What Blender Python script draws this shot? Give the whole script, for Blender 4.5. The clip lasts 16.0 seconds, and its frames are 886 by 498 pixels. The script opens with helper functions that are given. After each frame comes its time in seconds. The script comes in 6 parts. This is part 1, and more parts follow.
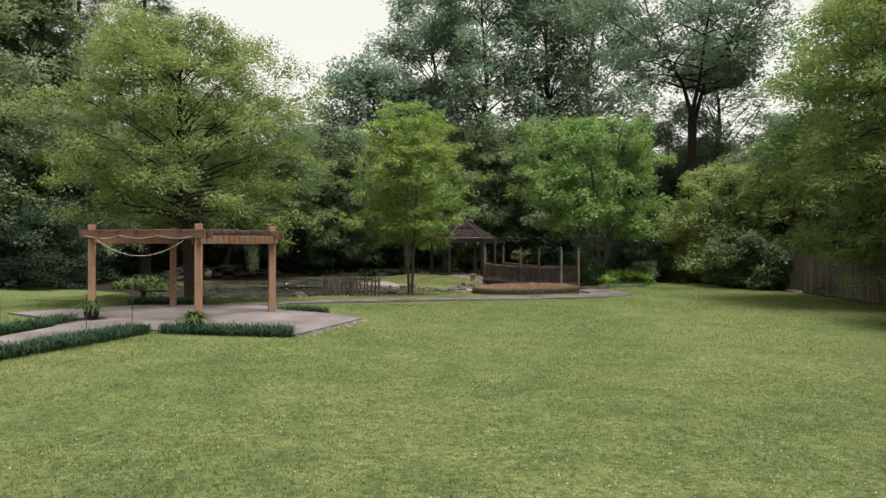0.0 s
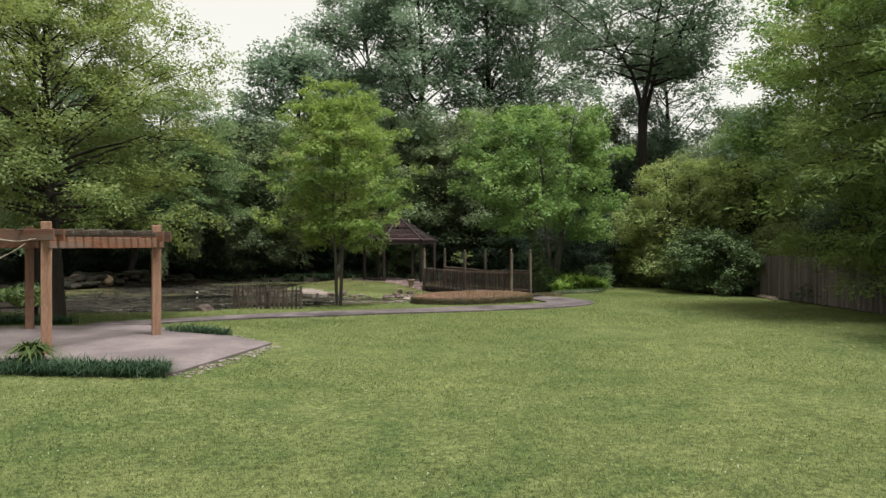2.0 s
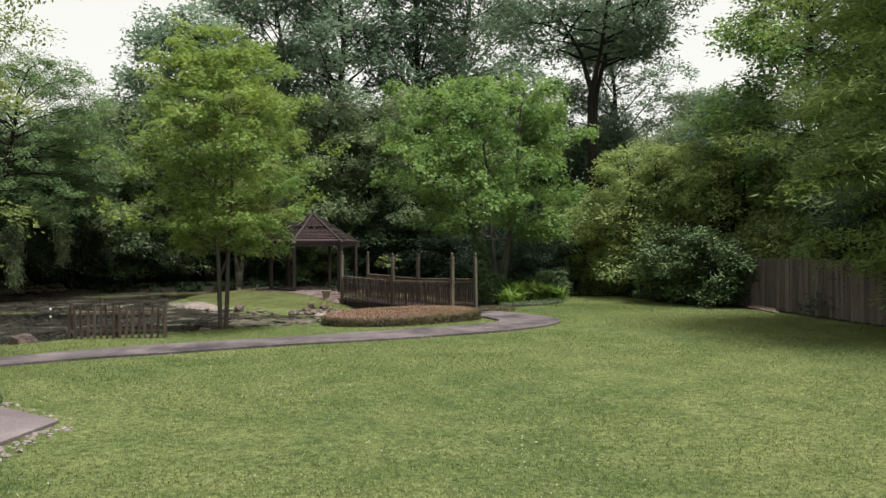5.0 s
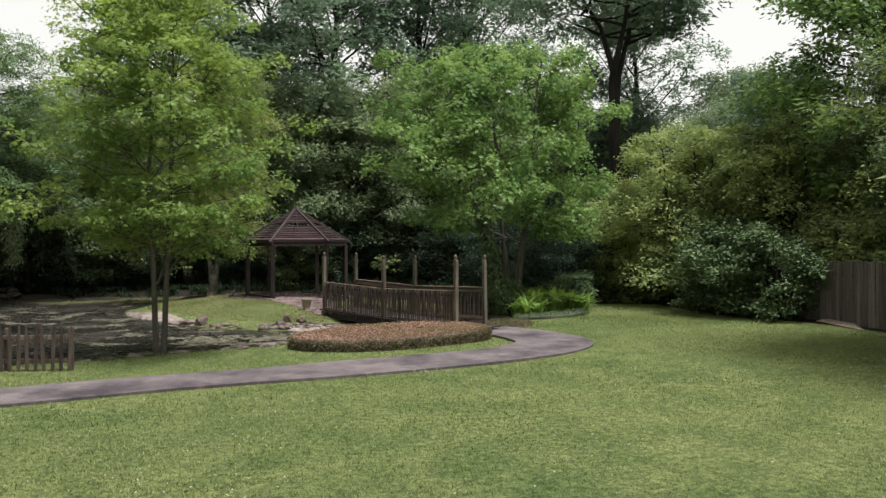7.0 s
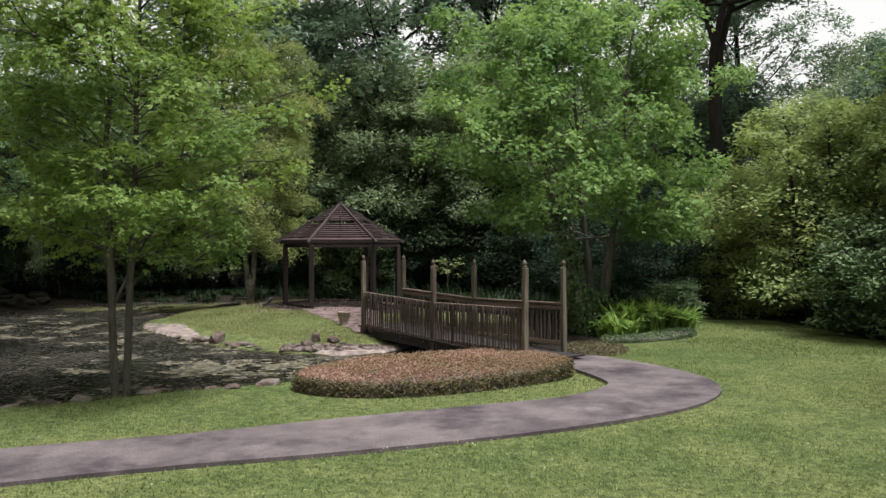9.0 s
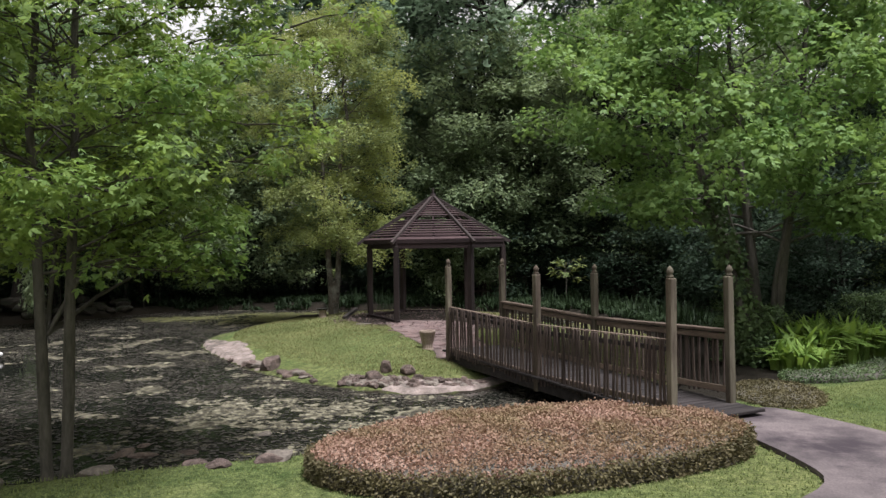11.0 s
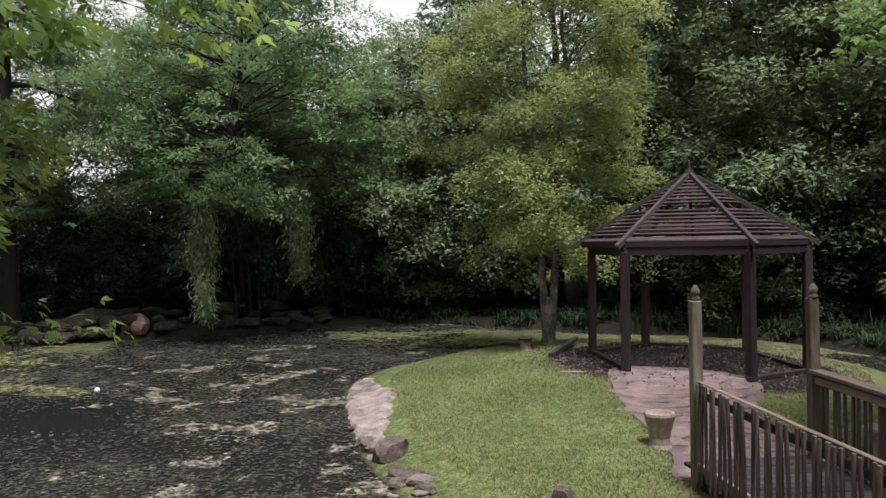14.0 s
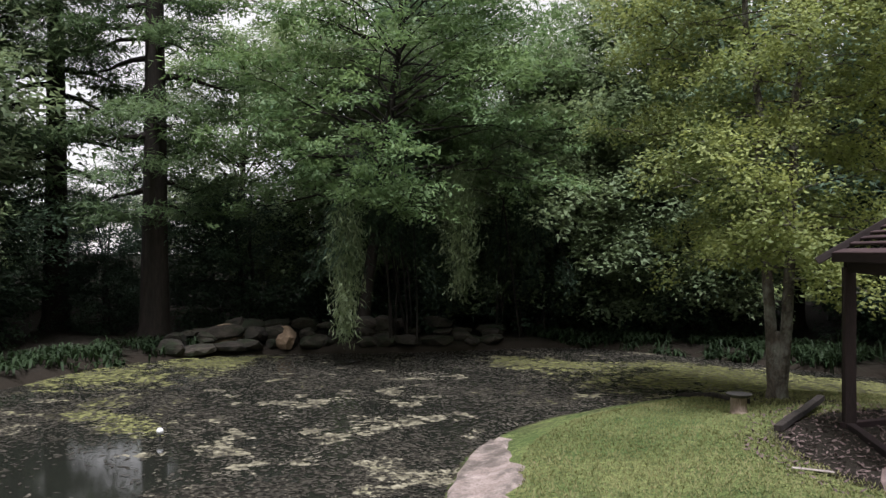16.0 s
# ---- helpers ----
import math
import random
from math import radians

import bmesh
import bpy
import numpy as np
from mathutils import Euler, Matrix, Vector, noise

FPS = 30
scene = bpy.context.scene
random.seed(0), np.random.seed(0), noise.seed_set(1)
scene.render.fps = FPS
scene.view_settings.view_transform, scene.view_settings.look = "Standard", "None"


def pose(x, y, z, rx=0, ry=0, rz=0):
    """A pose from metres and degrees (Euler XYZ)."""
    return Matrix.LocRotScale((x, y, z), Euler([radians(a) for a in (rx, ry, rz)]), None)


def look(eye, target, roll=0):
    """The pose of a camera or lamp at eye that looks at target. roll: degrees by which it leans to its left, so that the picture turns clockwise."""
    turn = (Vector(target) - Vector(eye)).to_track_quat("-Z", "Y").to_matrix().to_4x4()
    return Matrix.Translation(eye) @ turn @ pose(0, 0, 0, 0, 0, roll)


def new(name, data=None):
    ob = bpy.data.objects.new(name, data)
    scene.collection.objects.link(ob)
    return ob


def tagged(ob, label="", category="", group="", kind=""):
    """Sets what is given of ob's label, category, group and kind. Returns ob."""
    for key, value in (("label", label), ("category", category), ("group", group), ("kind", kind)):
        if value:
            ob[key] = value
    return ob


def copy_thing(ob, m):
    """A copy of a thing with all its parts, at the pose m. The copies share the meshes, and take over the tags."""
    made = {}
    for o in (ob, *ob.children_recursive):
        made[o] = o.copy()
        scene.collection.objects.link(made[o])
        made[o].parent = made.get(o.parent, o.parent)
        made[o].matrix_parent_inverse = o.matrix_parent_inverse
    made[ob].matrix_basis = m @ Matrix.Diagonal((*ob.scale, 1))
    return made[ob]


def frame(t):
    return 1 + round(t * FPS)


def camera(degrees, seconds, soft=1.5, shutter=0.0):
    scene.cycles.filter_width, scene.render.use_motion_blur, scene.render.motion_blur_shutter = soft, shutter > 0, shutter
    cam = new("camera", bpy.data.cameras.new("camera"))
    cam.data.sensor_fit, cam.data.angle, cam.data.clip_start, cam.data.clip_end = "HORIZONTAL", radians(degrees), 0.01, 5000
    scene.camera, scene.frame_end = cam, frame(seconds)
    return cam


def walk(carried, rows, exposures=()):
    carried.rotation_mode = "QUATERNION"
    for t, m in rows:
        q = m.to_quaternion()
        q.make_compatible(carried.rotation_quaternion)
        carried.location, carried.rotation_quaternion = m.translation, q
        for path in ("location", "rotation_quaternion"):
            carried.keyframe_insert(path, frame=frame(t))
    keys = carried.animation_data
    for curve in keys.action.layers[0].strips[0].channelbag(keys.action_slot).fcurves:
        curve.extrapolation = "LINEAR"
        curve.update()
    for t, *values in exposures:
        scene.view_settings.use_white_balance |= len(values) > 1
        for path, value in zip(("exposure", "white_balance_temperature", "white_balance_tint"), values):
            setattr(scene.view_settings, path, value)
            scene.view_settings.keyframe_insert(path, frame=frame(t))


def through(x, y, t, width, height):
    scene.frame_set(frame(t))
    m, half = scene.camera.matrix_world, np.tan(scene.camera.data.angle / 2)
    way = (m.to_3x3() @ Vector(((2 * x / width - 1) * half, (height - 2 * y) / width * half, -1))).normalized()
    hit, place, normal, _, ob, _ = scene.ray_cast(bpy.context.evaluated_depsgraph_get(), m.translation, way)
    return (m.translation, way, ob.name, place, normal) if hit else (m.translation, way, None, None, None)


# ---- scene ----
cam = camera(59.6, 16.0, soft=1.45)
PATH = [
    (0, (1.746, -1.001, 2.507), (1.679, 0.998, 2.495), 0.2),
    (0.5, (1.71, 0.251, 2.552), (1.692, 2.251, 2.536), 0.2),
    (1, (1.667, 1.451, 2.574), (1.69, 3.451, 2.558), 0.1),
    (1.5, (1.632, 2.65, 2.561), (1.695, 4.649, 2.549), 0.1),
    (2, (1.609, 3.884, 2.557), (1.711, 5.881, 2.548), 0.0),
    (2.5, (1.626, 5.088, 2.547), (1.766, 7.083, 2.54), -0.1),
    (3, (1.673, 6.287, 2.545), (1.85, 8.28, 2.539), -0.2),
    (3.5, (1.762, 7.5, 2.543), (1.975, 9.489, 2.538), -0.2),
    (4, (1.853, 8.703, 2.553), (2.107, 10.687, 2.55), -0.2),
    (4.5, (1.95, 9.907, 2.568), (2.238, 11.886, 2.563), -0.2),
    (4.7, (2.022, 10.413, 2.572), (2.313, 12.392, 2.567), -0.3),
    (6.8, (2.93, 15.745, 2.667), (3.213, 17.725, 2.655), -0.3),
    (7, (3.016, 16.242, 2.666), (3.291, 18.223, 2.655), -0.3),
    (7.5, (3.228, 17.499, 2.669), (3.47, 19.484, 2.66), -0.2),
    (8, (3.45, 18.762, 2.68), (3.65, 20.752, 2.67), -0.2),
    (8.2, (3.54, 19.269, 2.685), (3.72, 21.261, 2.676), -0.1),
    (10.3, (4.391, 24.63, 2.74), (4.305, 26.628, 2.728), -0.9),
    (10.5, (4.411, 25.119, 2.736), (4.3, 27.116, 2.724), -0.9),
    (11, (4.466, 26.366, 2.732), (4.227, 28.352, 2.722), -0.9),
    (11.5, (4.513, 27.639, 2.728), (4.122, 29.601, 2.72), -0.9),
    (12, (4.515, 28.895, 2.77), (4.033, 30.836, 2.761), -0.8),
    (12.5, (4.457, 30.227, 2.766), (3.871, 32.139, 2.761), -0.7),
    (13, (4.342, 31.517, 2.791), (3.645, 33.391, 2.788), -0.5),
    (13.5, (4.19, 32.774, 2.877), (3.383, 34.604, 2.865), -0.9),
    (14, (3.973, 34.05, 2.906), (3.062, 35.831, 2.894), -0.9),
    (14.5, (3.69, 35.294, 2.855), (2.66, 37.009, 2.857), -0.6),
    (15, (3.341, 36.544, 2.882), (2.205, 38.19, 2.887), -0.4),
    (15.5, (2.933, 37.663, 2.905), (1.687, 39.228, 2.91), -0.5),
    (16, (2.491, 38.695, 2.922), (1.119, 40.15, 2.932), -0.1),
]
walk(cam, [(t, look(eye, target, roll)) for t, eye, target, roll in PATH],
     exposures=[(0, 0.74, 6400, 10), (4.5, 0.76, 6300, 11), (8, 0.80, 6150, 13), (11, 0.82, 6050, 17), (16, 0.84, 5950, 19)])

# ---- light ----
world = bpy.data.worlds.new("world")
scene.world = world
world.use_nodes = True
wn, wl = world.node_tree.nodes, world.node_tree.links
wn.clear()
w_sky = wn.new("ShaderNodeTexSky")
w_sky.sky_type = "NISHITA"
w_sky.sun_disc = False
w_sky.sun_elevation, w_sky.sun_rotation = radians(70), radians(130)
w_sky.air_density, w_sky.dust_density = 1.0, 1.5
w_bg = wn.new("ShaderNodeBackground")
w_bg.inputs["Strength"].default_value = 0.09
w_cloud = wn.new("ShaderNodeBackground")
w_cloud.inputs["Color"].default_value = (1.0, 0.955, 0.825, 1)
w_cloud.inputs["Strength"].default_value = 0.65
w_mix = wn.new("ShaderNodeMixShader")
w_mix.inputs["Fac"].default_value = 0.84
w_out = wn.new("ShaderNodeOutputWorld")
wl.new(w_sky.outputs["Color"], w_bg.inputs["Color"])
wl.new(w_bg.outputs[0], w_mix.inputs[1])
wl.new(w_cloud.outputs[0], w_mix.inputs[2])
wl.new(w_mix.outputs[0], w_out.inputs["Surface"])

sun_data = bpy.data.lights.new("sun", "SUN")
sun_data.energy, sun_data.angle, sun_data.color = 4.4, radians(16), (1.0, 0.98, 0.95)
sun = new("sun", sun_data)
sun.matrix_world = look((13, 9, 48), (0, 20, 0))


# ---- materials ----
def node_mat(name):
    m = bpy.data.materials.new(name)
    m.use_nodes = True
    nt = m.node_tree
    nt.nodes.clear()
    out = nt.nodes.new("ShaderNodeOutputMaterial")
    return m, nt.nodes, nt.links, out


def ramp(nodes, stops):
    r = nodes.new("ShaderNodeValToRGB")
    els = r.color_ramp.elements
    while len(els) < len(stops):
        els.new(0.5)
    for e, (p, c) in zip(els, stops):
        e.position, e.color = p, (*c, 1)
    return r


def noise_tex(nodes, links, vec, scale, detail=4, rough=0.55):
    n = nodes.new("ShaderNodeTexNoise")
    n.inputs["Scale"].default_value, n.inputs["Detail"].default_value = scale, detail
    n.inputs["Roughness"].default_value = rough
    links.new(vec, n.inputs["Vector"])
    return n


def mix_rgb(nodes, links, fac, a, b, mode="MIX"):
    m = nodes.new("ShaderNodeMix")
    m.data_type, m.blend_type = "RGBA", mode
    for sock, v in ((m.inputs["Factor"], fac), (m.inputs["A"], a), (m.inputs["B"], b)):
        if isinstance(v, (int, float)):
            sock.default_value = v
        elif isinstance(v, tuple):
            sock.default_value = (*v, 1)
        else:
            links.new(v, sock)
    return m.outputs["Result"]


def surface(name, cols, scale=2.0, fine=30.0, rough=0.85, bump=0.3, stretch=(1, 1, 1), local=False, stain=None, depth=0.01):
    """Two-scale mottled matt surface: broad patches between two colours, fine grain over it, and relief."""
    m, n, l, out = node_mat(name)
    b = n.new("ShaderNodeBsdfPrincipled")
    b.inputs["Roughness"].default_value = rough
    b.inputs["Specular IOR Level"].default_value = 0.25
    mp = n.new("ShaderNodeMapping")
    mp.inputs["Scale"].default_value = stretch
    if local:
        tc = n.new("ShaderNodeTexCoord")
        oi = n.new("ShaderNodeObjectInfo")
        add = n.new("ShaderNodeVectorMath")
        add.operation = "MULTIPLY_ADD"
        add.inputs[1].default_value = (37.0, 53.0, 71.0)
        l.new(oi.outputs["Random"], add.inputs[0])
        l.new(tc.outputs["Object"], add.inputs[2])
        l.new(add.outputs[0], mp.inputs["Vector"])
    else:
        g = n.new("ShaderNodeNewGeometry")
        l.new(g.outputs["Position"], mp.inputs["Vector"])
    vec = mp.outputs[0]
    broad = noise_tex(n, l, vec, scale)
    grain = noise_tex(n, l, vec, fine, 5, 0.65)
    r = ramp(n, [(0.32, cols[0]), (0.68, cols[1])])
    l.new(broad.outputs["Fac"], r.inputs["Fac"])
    gr = ramp(n, [(0.25, (0.5, 0.5, 0.5)), (0.75, (1.3, 1.3, 1.3))])
    l.new(grain.outputs["Fac"], gr.inputs["Fac"])
    col = mix_rgb(n, l, 1.0, r.outputs["Color"], gr.outputs["Color"], "MULTIPLY")
    if stain:
        st = noise_tex(n, l, vec, scale * 0.45, 6, 0.7)
        sr = ramp(n, [(0.46, (0, 0, 0)), (0.64, (1, 1, 1))])
        l.new(st.outputs["Fac"], sr.inputs["Fac"])
        col = mix_rgb(n, l, sr.outputs["Color"], col, stain)
    if local:
        hv = n.new("ShaderNodeHueSaturation")
        mr = n.new("ShaderNodeMapRange")
        mr.inputs["To Min"].default_value, mr.inputs["To Max"].default_value = 0.7, 1.25
        l.new(oi.outputs["Random"], mr.inputs["Value"])
        l.new(mr.outputs[0], hv.inputs["Value"])
        l.new(col, hv.inputs["Color"])
        col = hv.outputs["Color"]
    l.new(col, b.inputs["Base Color"])
    bp = n.new("ShaderNodeBump")
    bp.inputs["Strength"].default_value, bp.inputs["Distance"].default_value = bump, depth
    l.new(grain.outputs["Fac"], bp.inputs["Height"])
    l.new(bp.outputs[0], b.inputs["Normal"])
    l.new(b.outputs[0], out.inputs["Surface"])
    return m


def leaf_mat(name, dark, light, old=None, gloss=0.12, through=0.38, patch=0.35):
    """Leaves: a colour of its own for each leaf, broad patches over the crown, light passing through the blade."""
    m, n, l, out = node_mat(name)
    g = n.new("ShaderNodeNewGeometry")
    stops = [(0.0, dark), (1.0, light)] if old is None else [(0.0, dark), (0.8, light), (0.97, old)]
    r = ramp(n, stops)
    nz = noise_tex(n, l, g.outputs["Position"], patch, 3)
    mx = n.new("ShaderNodeMath")
    mx.operation = "MULTIPLY_ADD"
    mx.inputs[1].default_value = 0.30
    sub = n.new("ShaderNodeMapRange")
    sub.inputs["From Min"].default_value, sub.inputs["From Max"].default_value = 0.3, 0.7
    sub.inputs["To Min"].default_value, sub.inputs["To Max"].default_value = 0.05, 0.70
    l.new(nz.outputs["Fac"], sub.inputs["Value"])
    l.new(g.outputs["Random Per Island"], mx.inputs[0])
    l.new(sub.outputs[0], mx.inputs[2])
    l.new(mx.outputs[0], r.inputs["Fac"])
    d = n.new("ShaderNodeBsdfPrincipled")
    d.inputs["Roughness"].default_value = 0.6
    d.inputs["Specular IOR Level"].default_value = gloss * 1.6
    t = n.new("ShaderNodeBsdfTranslucent")
    hv = n.new("ShaderNodeHueSaturation")
    hv.inputs["Hue"].default_value, hv.inputs["Saturation"].default_value, hv.inputs["Value"].default_value = 0.485, 1.1, 1.5
    l.new(r.outputs["Color"], d.inputs["Base Color"])
    l.new(r.outputs["Color"], hv.inputs["Color"])
    l.new(hv.outputs["Color"], t.inputs["Color"])
    mix = n.new("ShaderNodeMixShader")
    mix.inputs["Fac"].default_value = through
    l.new(d.outputs[0], mix.inputs[1])
    l.new(t.outputs[0], mix.inputs[2])
    l.new(mix.outputs[0], out.inputs["Surface"])
    return m


M_LEAF_MAPLE = leaf_mat("young_maple_leaf", (0.068, 0.135, 0.036), (0.262, 0.345, 0.090), patch=0.5)
M_LEAF_OAK = leaf_mat("bright_oak_leaf", (0.054, 0.120, 0.036), (0.222, 0.325, 0.102), patch=0.6)
M_LEAF_ISLE = leaf_mat("island_tree_leaf", (0.068, 0.108, 0.042), (0.295, 0.328, 0.112), patch=0.45)
M_LEAF_ELM = leaf_mat("pale_elm_leaf", (0.070, 0.112, 0.036), (0.235, 0.290, 0.098), patch=0.3)
M_LEAF_DARK = leaf_mat("dark_wood_leaf", (0.056, 0.100, 0.065), (0.197, 0.265, 0.166), patch=0.15)
# Near-black leaf colours with the shade under the canopy painted in.
M_LEAF_UNDER_SHADED = leaf_mat("shaded_understorey_leaf", (0.016, 0.030, 0.019), (0.051, 0.078, 0.046), patch=0.4, gloss=0.08)
M_LEAF_MID = leaf_mat("wood_leaf", (0.069, 0.108, 0.058), (0.230, 0.289, 0.146), patch=0.15)
M_LEAF_OVER = leaf_mat("layered_tree_leaf", (0.042, 0.084, 0.037), (0.176, 0.255, 0.106), patch=0.4)
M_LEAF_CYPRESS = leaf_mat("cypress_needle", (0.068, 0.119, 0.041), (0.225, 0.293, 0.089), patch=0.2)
# Darker copy of the cypress needles, shade put into the colour.
M_LEAF_CYPRESS_SHADED = leaf_mat("shaded_cypress_needle", (0.036, 0.068, 0.034), (0.110, 0.160, 0.072), patch=0.2)
M_LEAF_SHRUB = leaf_mat("camellia_leaf", (0.024, 0.052, 0.017), (0.121, 0.175, 0.066), gloss=0.2, through=0.15, patch=0.9)
M_LEAF_OLIVE = leaf_mat("olive_shrub_leaf", (0.065, 0.112, 0.040), (0.288, 0.350, 0.126), (0.388, 0.306, 0.126), patch=0.5)
M_LEAF_BAMBOO = leaf_mat("bamboo_leaf", (0.085, 0.126, 0.057), (0.321, 0.380, 0.220), patch=0.5)
M_LEAF_LIRIOPE = leaf_mat("border_grass_leaf", (0.014, 0.034, 0.018), (0.045, 0.085, 0.040), through=0.15, patch=2)
M_LEAF_IRIS = leaf_mat("iris_leaf", (0.085, 0.165, 0.032), (0.240, 0.345, 0.080), through=0.3, patch=1.5)
M_LEAF_FERN = leaf_mat("fern_frond", (0.023, 0.042, 0.012), (0.085, 0.117, 0.036), through=0.2, patch=1.5)
# One near-black green shared by the strap plants round the far banks.
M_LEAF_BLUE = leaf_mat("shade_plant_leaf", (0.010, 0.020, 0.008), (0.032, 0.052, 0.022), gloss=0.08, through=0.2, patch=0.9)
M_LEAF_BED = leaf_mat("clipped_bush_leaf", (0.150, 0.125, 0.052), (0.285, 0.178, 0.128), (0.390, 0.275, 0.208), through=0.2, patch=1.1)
# Darker, more olive than the leaves on top.
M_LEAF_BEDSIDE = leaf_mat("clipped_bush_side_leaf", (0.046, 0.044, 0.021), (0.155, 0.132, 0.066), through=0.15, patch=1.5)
M_GRASS = leaf_mat("grass_blade", (0.062, 0.098, 0.029), (0.169, 0.194, 0.071), (0.224, 0.216, 0.109), gloss=0.06, through=0.25, patch=0.3)
M_GRASS_ISLE = leaf_mat("island_grass_blade", (0.089, 0.100, 0.036), (0.178, 0.177, 0.076), (0.230, 0.198, 0.111), gloss=0.06, through=0.25, patch=0.8)
M_CLOVER = leaf_mat("clover_flower", (0.26, 0.27, 0.17), (0.42, 0.42, 0.31), through=0.2, patch=2)
M_BARK = surface("bark", [(0.056, 0.051, 0.042), (0.125, 0.114, 0.094)], 3, 22, 0.9, 0.8, (1, 1, 0.25), depth=0.03)
# Dark bark, lowered further so the colour stands for tree shade.
M_BARK_DARK = surface("dark_bark", [(0.015, 0.013, 0.010), (0.034, 0.027, 0.022)], 2, 14, 0.9, 0.8, (1, 1, 0.2), depth=0.03)
M_BARK_LICHEN = surface("lichen_bark", [(0.040, 0.033, 0.024), (0.120, 0.100, 0.076)], 7, 26, 0.9, 1.0, (1, 1, 0.6), stain=(0.190, 0.188, 0.155), depth=0.05)
M_CEDAR_V = surface("cedar_post", [(0.189, 0.105, 0.067), (0.304, 0.182, 0.120)], 3, 30, 0.8, 0.4, (3, 3, 0.3), True, depth=0.004)
M_CEDAR_H = surface("cedar_beam", [(0.129, 0.057, 0.032), (0.226, 0.108, 0.063)], 3, 30, 0.8, 0.4, (0.3, 3, 3), True, (0.150, 0.110, 0.086), depth=0.004)
M_LATH = surface("weathered_rafter", [(0.062, 0.051, 0.039), (0.120, 0.097, 0.075)], 3, 30, 0.9, 0.5, (0.4, 3, 3), True, depth=0.004)
M_GAZ_V = surface("gazebo_post_wood", [(0.017, 0.011, 0.010), (0.034, 0.024, 0.020)], 3, 30, 0.85, 0.5, (3, 3, 0.3), True, depth=0.004)
M_GAZ_H = surface("gazebo_roof_wood", [(0.014, 0.008, 0.008), (0.028, 0.017, 0.016)], 3, 30, 0.85, 0.5, (0.3, 3, 3), True, depth=0.004)
# Brighter copy of the roof wood: light on the slats is in the colour.
M_GAZ_SLAT_LIT = surface("lit_gazebo_slat_wood", [(0.031, 0.018, 0.019), (0.061, 0.038, 0.037)], 3, 30, 0.85, 0.5, (0.3, 3, 3), True, depth=0.004)
M_GAZ_TIP = surface("gazebo_hip_wood", [(0.038, 0.028, 0.026), (0.063, 0.050, 0.046)], 3, 30, 0.85, 0.5, (0.3, 3, 3), True, depth=0.004)
M_BRIDGE_V = surface("bridge_picket_wood", [(0.045, 0.032, 0.027), (0.101, 0.076, 0.062)], 4, 34, 0.9, 0.5, (3, 3, 0.3), True, depth=0.003)
M_BRIDGE_DECK = surface("bridge_deck_wood", [(0.018, 0.015, 0.014), (0.045, 0.038, 0.036)], 4, 34, 0.85, 0.5, (3, 0.3, 3), True, depth=0.004)
M_BRIDGE_H = surface("bridge_rail_wood", [(0.105, 0.077, 0.057), (0.187, 0.141, 0.109)], 4, 34, 0.9, 0.5, (0.3, 3, 3), True, depth=0.003)
M_BRIDGE_POST = surface("bridge_post_wood", [(0.051, 0.039, 0.029), (0.097, 0.075, 0.056)], 4, 34, 0.9, 0.5, (3, 3, 0.3), True, (0.144, 0.130, 0.091), depth=0.004)
M_FENCE = surface("fence_board_wood", [(0.071, 0.060, 0.053), (0.150, 0.127, 0.111)], 2, 25, 0.9, 0.5, (3, 3, 0.25), True, depth=0.004)
M_PATH = surface("path_concrete", [(0.077, 0.064, 0.064), (0.159, 0.131, 0.127)], 1.7, 40, 0.85, 0.3, stain=(0.036, 0.028, 0.032), depth=0.005)
M_PATIO = surface("patio_concrete", [(0.116, 0.094, 0.093), (0.198, 0.164, 0.158)], 0.9, 30, 0.85, 0.3, stain=(0.097, 0.079, 0.079), depth=0.004)
M_LIP = surface("shore_concrete", [(0.182, 0.143, 0.122), (0.316, 0.261, 0.229)], 4.5, 34, 0.9, 0.8, stain=(0.079, 0.067, 0.055), depth=0.02)
M_FLAG = surface("flagstone", [(0.104, 0.071, 0.065), (0.187, 0.138, 0.126)], 2.5, 26, 0.85, 0.4, stain=(0.148, 0.099, 0.089), depth=0.008)
# Mossy rock, its colours lowered to hold the far bank's shade.
M_ROCK_MOSS_SHADED = surface("shaded_mossy_rock", [(0.018, 0.017, 0.012), (0.060, 0.050, 0.039)], 1.6, 9, 0.95, 0.9, (1, 1, 1), True, (0.019, 0.026, 0.012), depth=0.04)
M_ROCK_TAN = surface("tan_rock", [(0.150, 0.104, 0.066), (0.285, 0.205, 0.135)], 1.6, 9, 0.9, 0.8, depth=0.03)
M_BEDDING = surface("sand_bedding", [(0.085, 0.062, 0.055), (0.150, 0.112, 0.100)], 3, 40, 0.95, 0.5, depth=0.008)
M_ROCK = surface("rock", [(0.058, 0.043, 0.036), (0.190, 0.142, 0.118)], 1.6, 9, 0.9, 0.9, (1, 1, 1), True, depth=0.04)
M_ROCK_PALE = surface("pale_rock", [(0.107, 0.091, 0.075), (0.182, 0.156, 0.128)], 3, 20, 0.9, 0.6, depth=0.03)
M_STUMP = surface("stump_wood", [(0.16, 0.12, 0.09), (0.29, 0.23, 0.18)], 5, 40, 0.9, 0.6, (2, 2, 0.5), depth=0.008)
M_MULCH = surface("mulch", [(0.078, 0.055, 0.049), (0.169, 0.124, 0.111)], 2.5, 45, 0.95, 1.0, depth=0.03)
M_IRON = surface("dark_iron", [(0.03, 0.03, 0.03), (0.05, 0.05, 0.05)], 5, 60, 0.6, 0.1)
M_ROPE = surface("pale_rope", [(0.45, 0.40, 0.30), (0.6, 0.54, 0.42)], 8, 80, 0.8, 0.2)
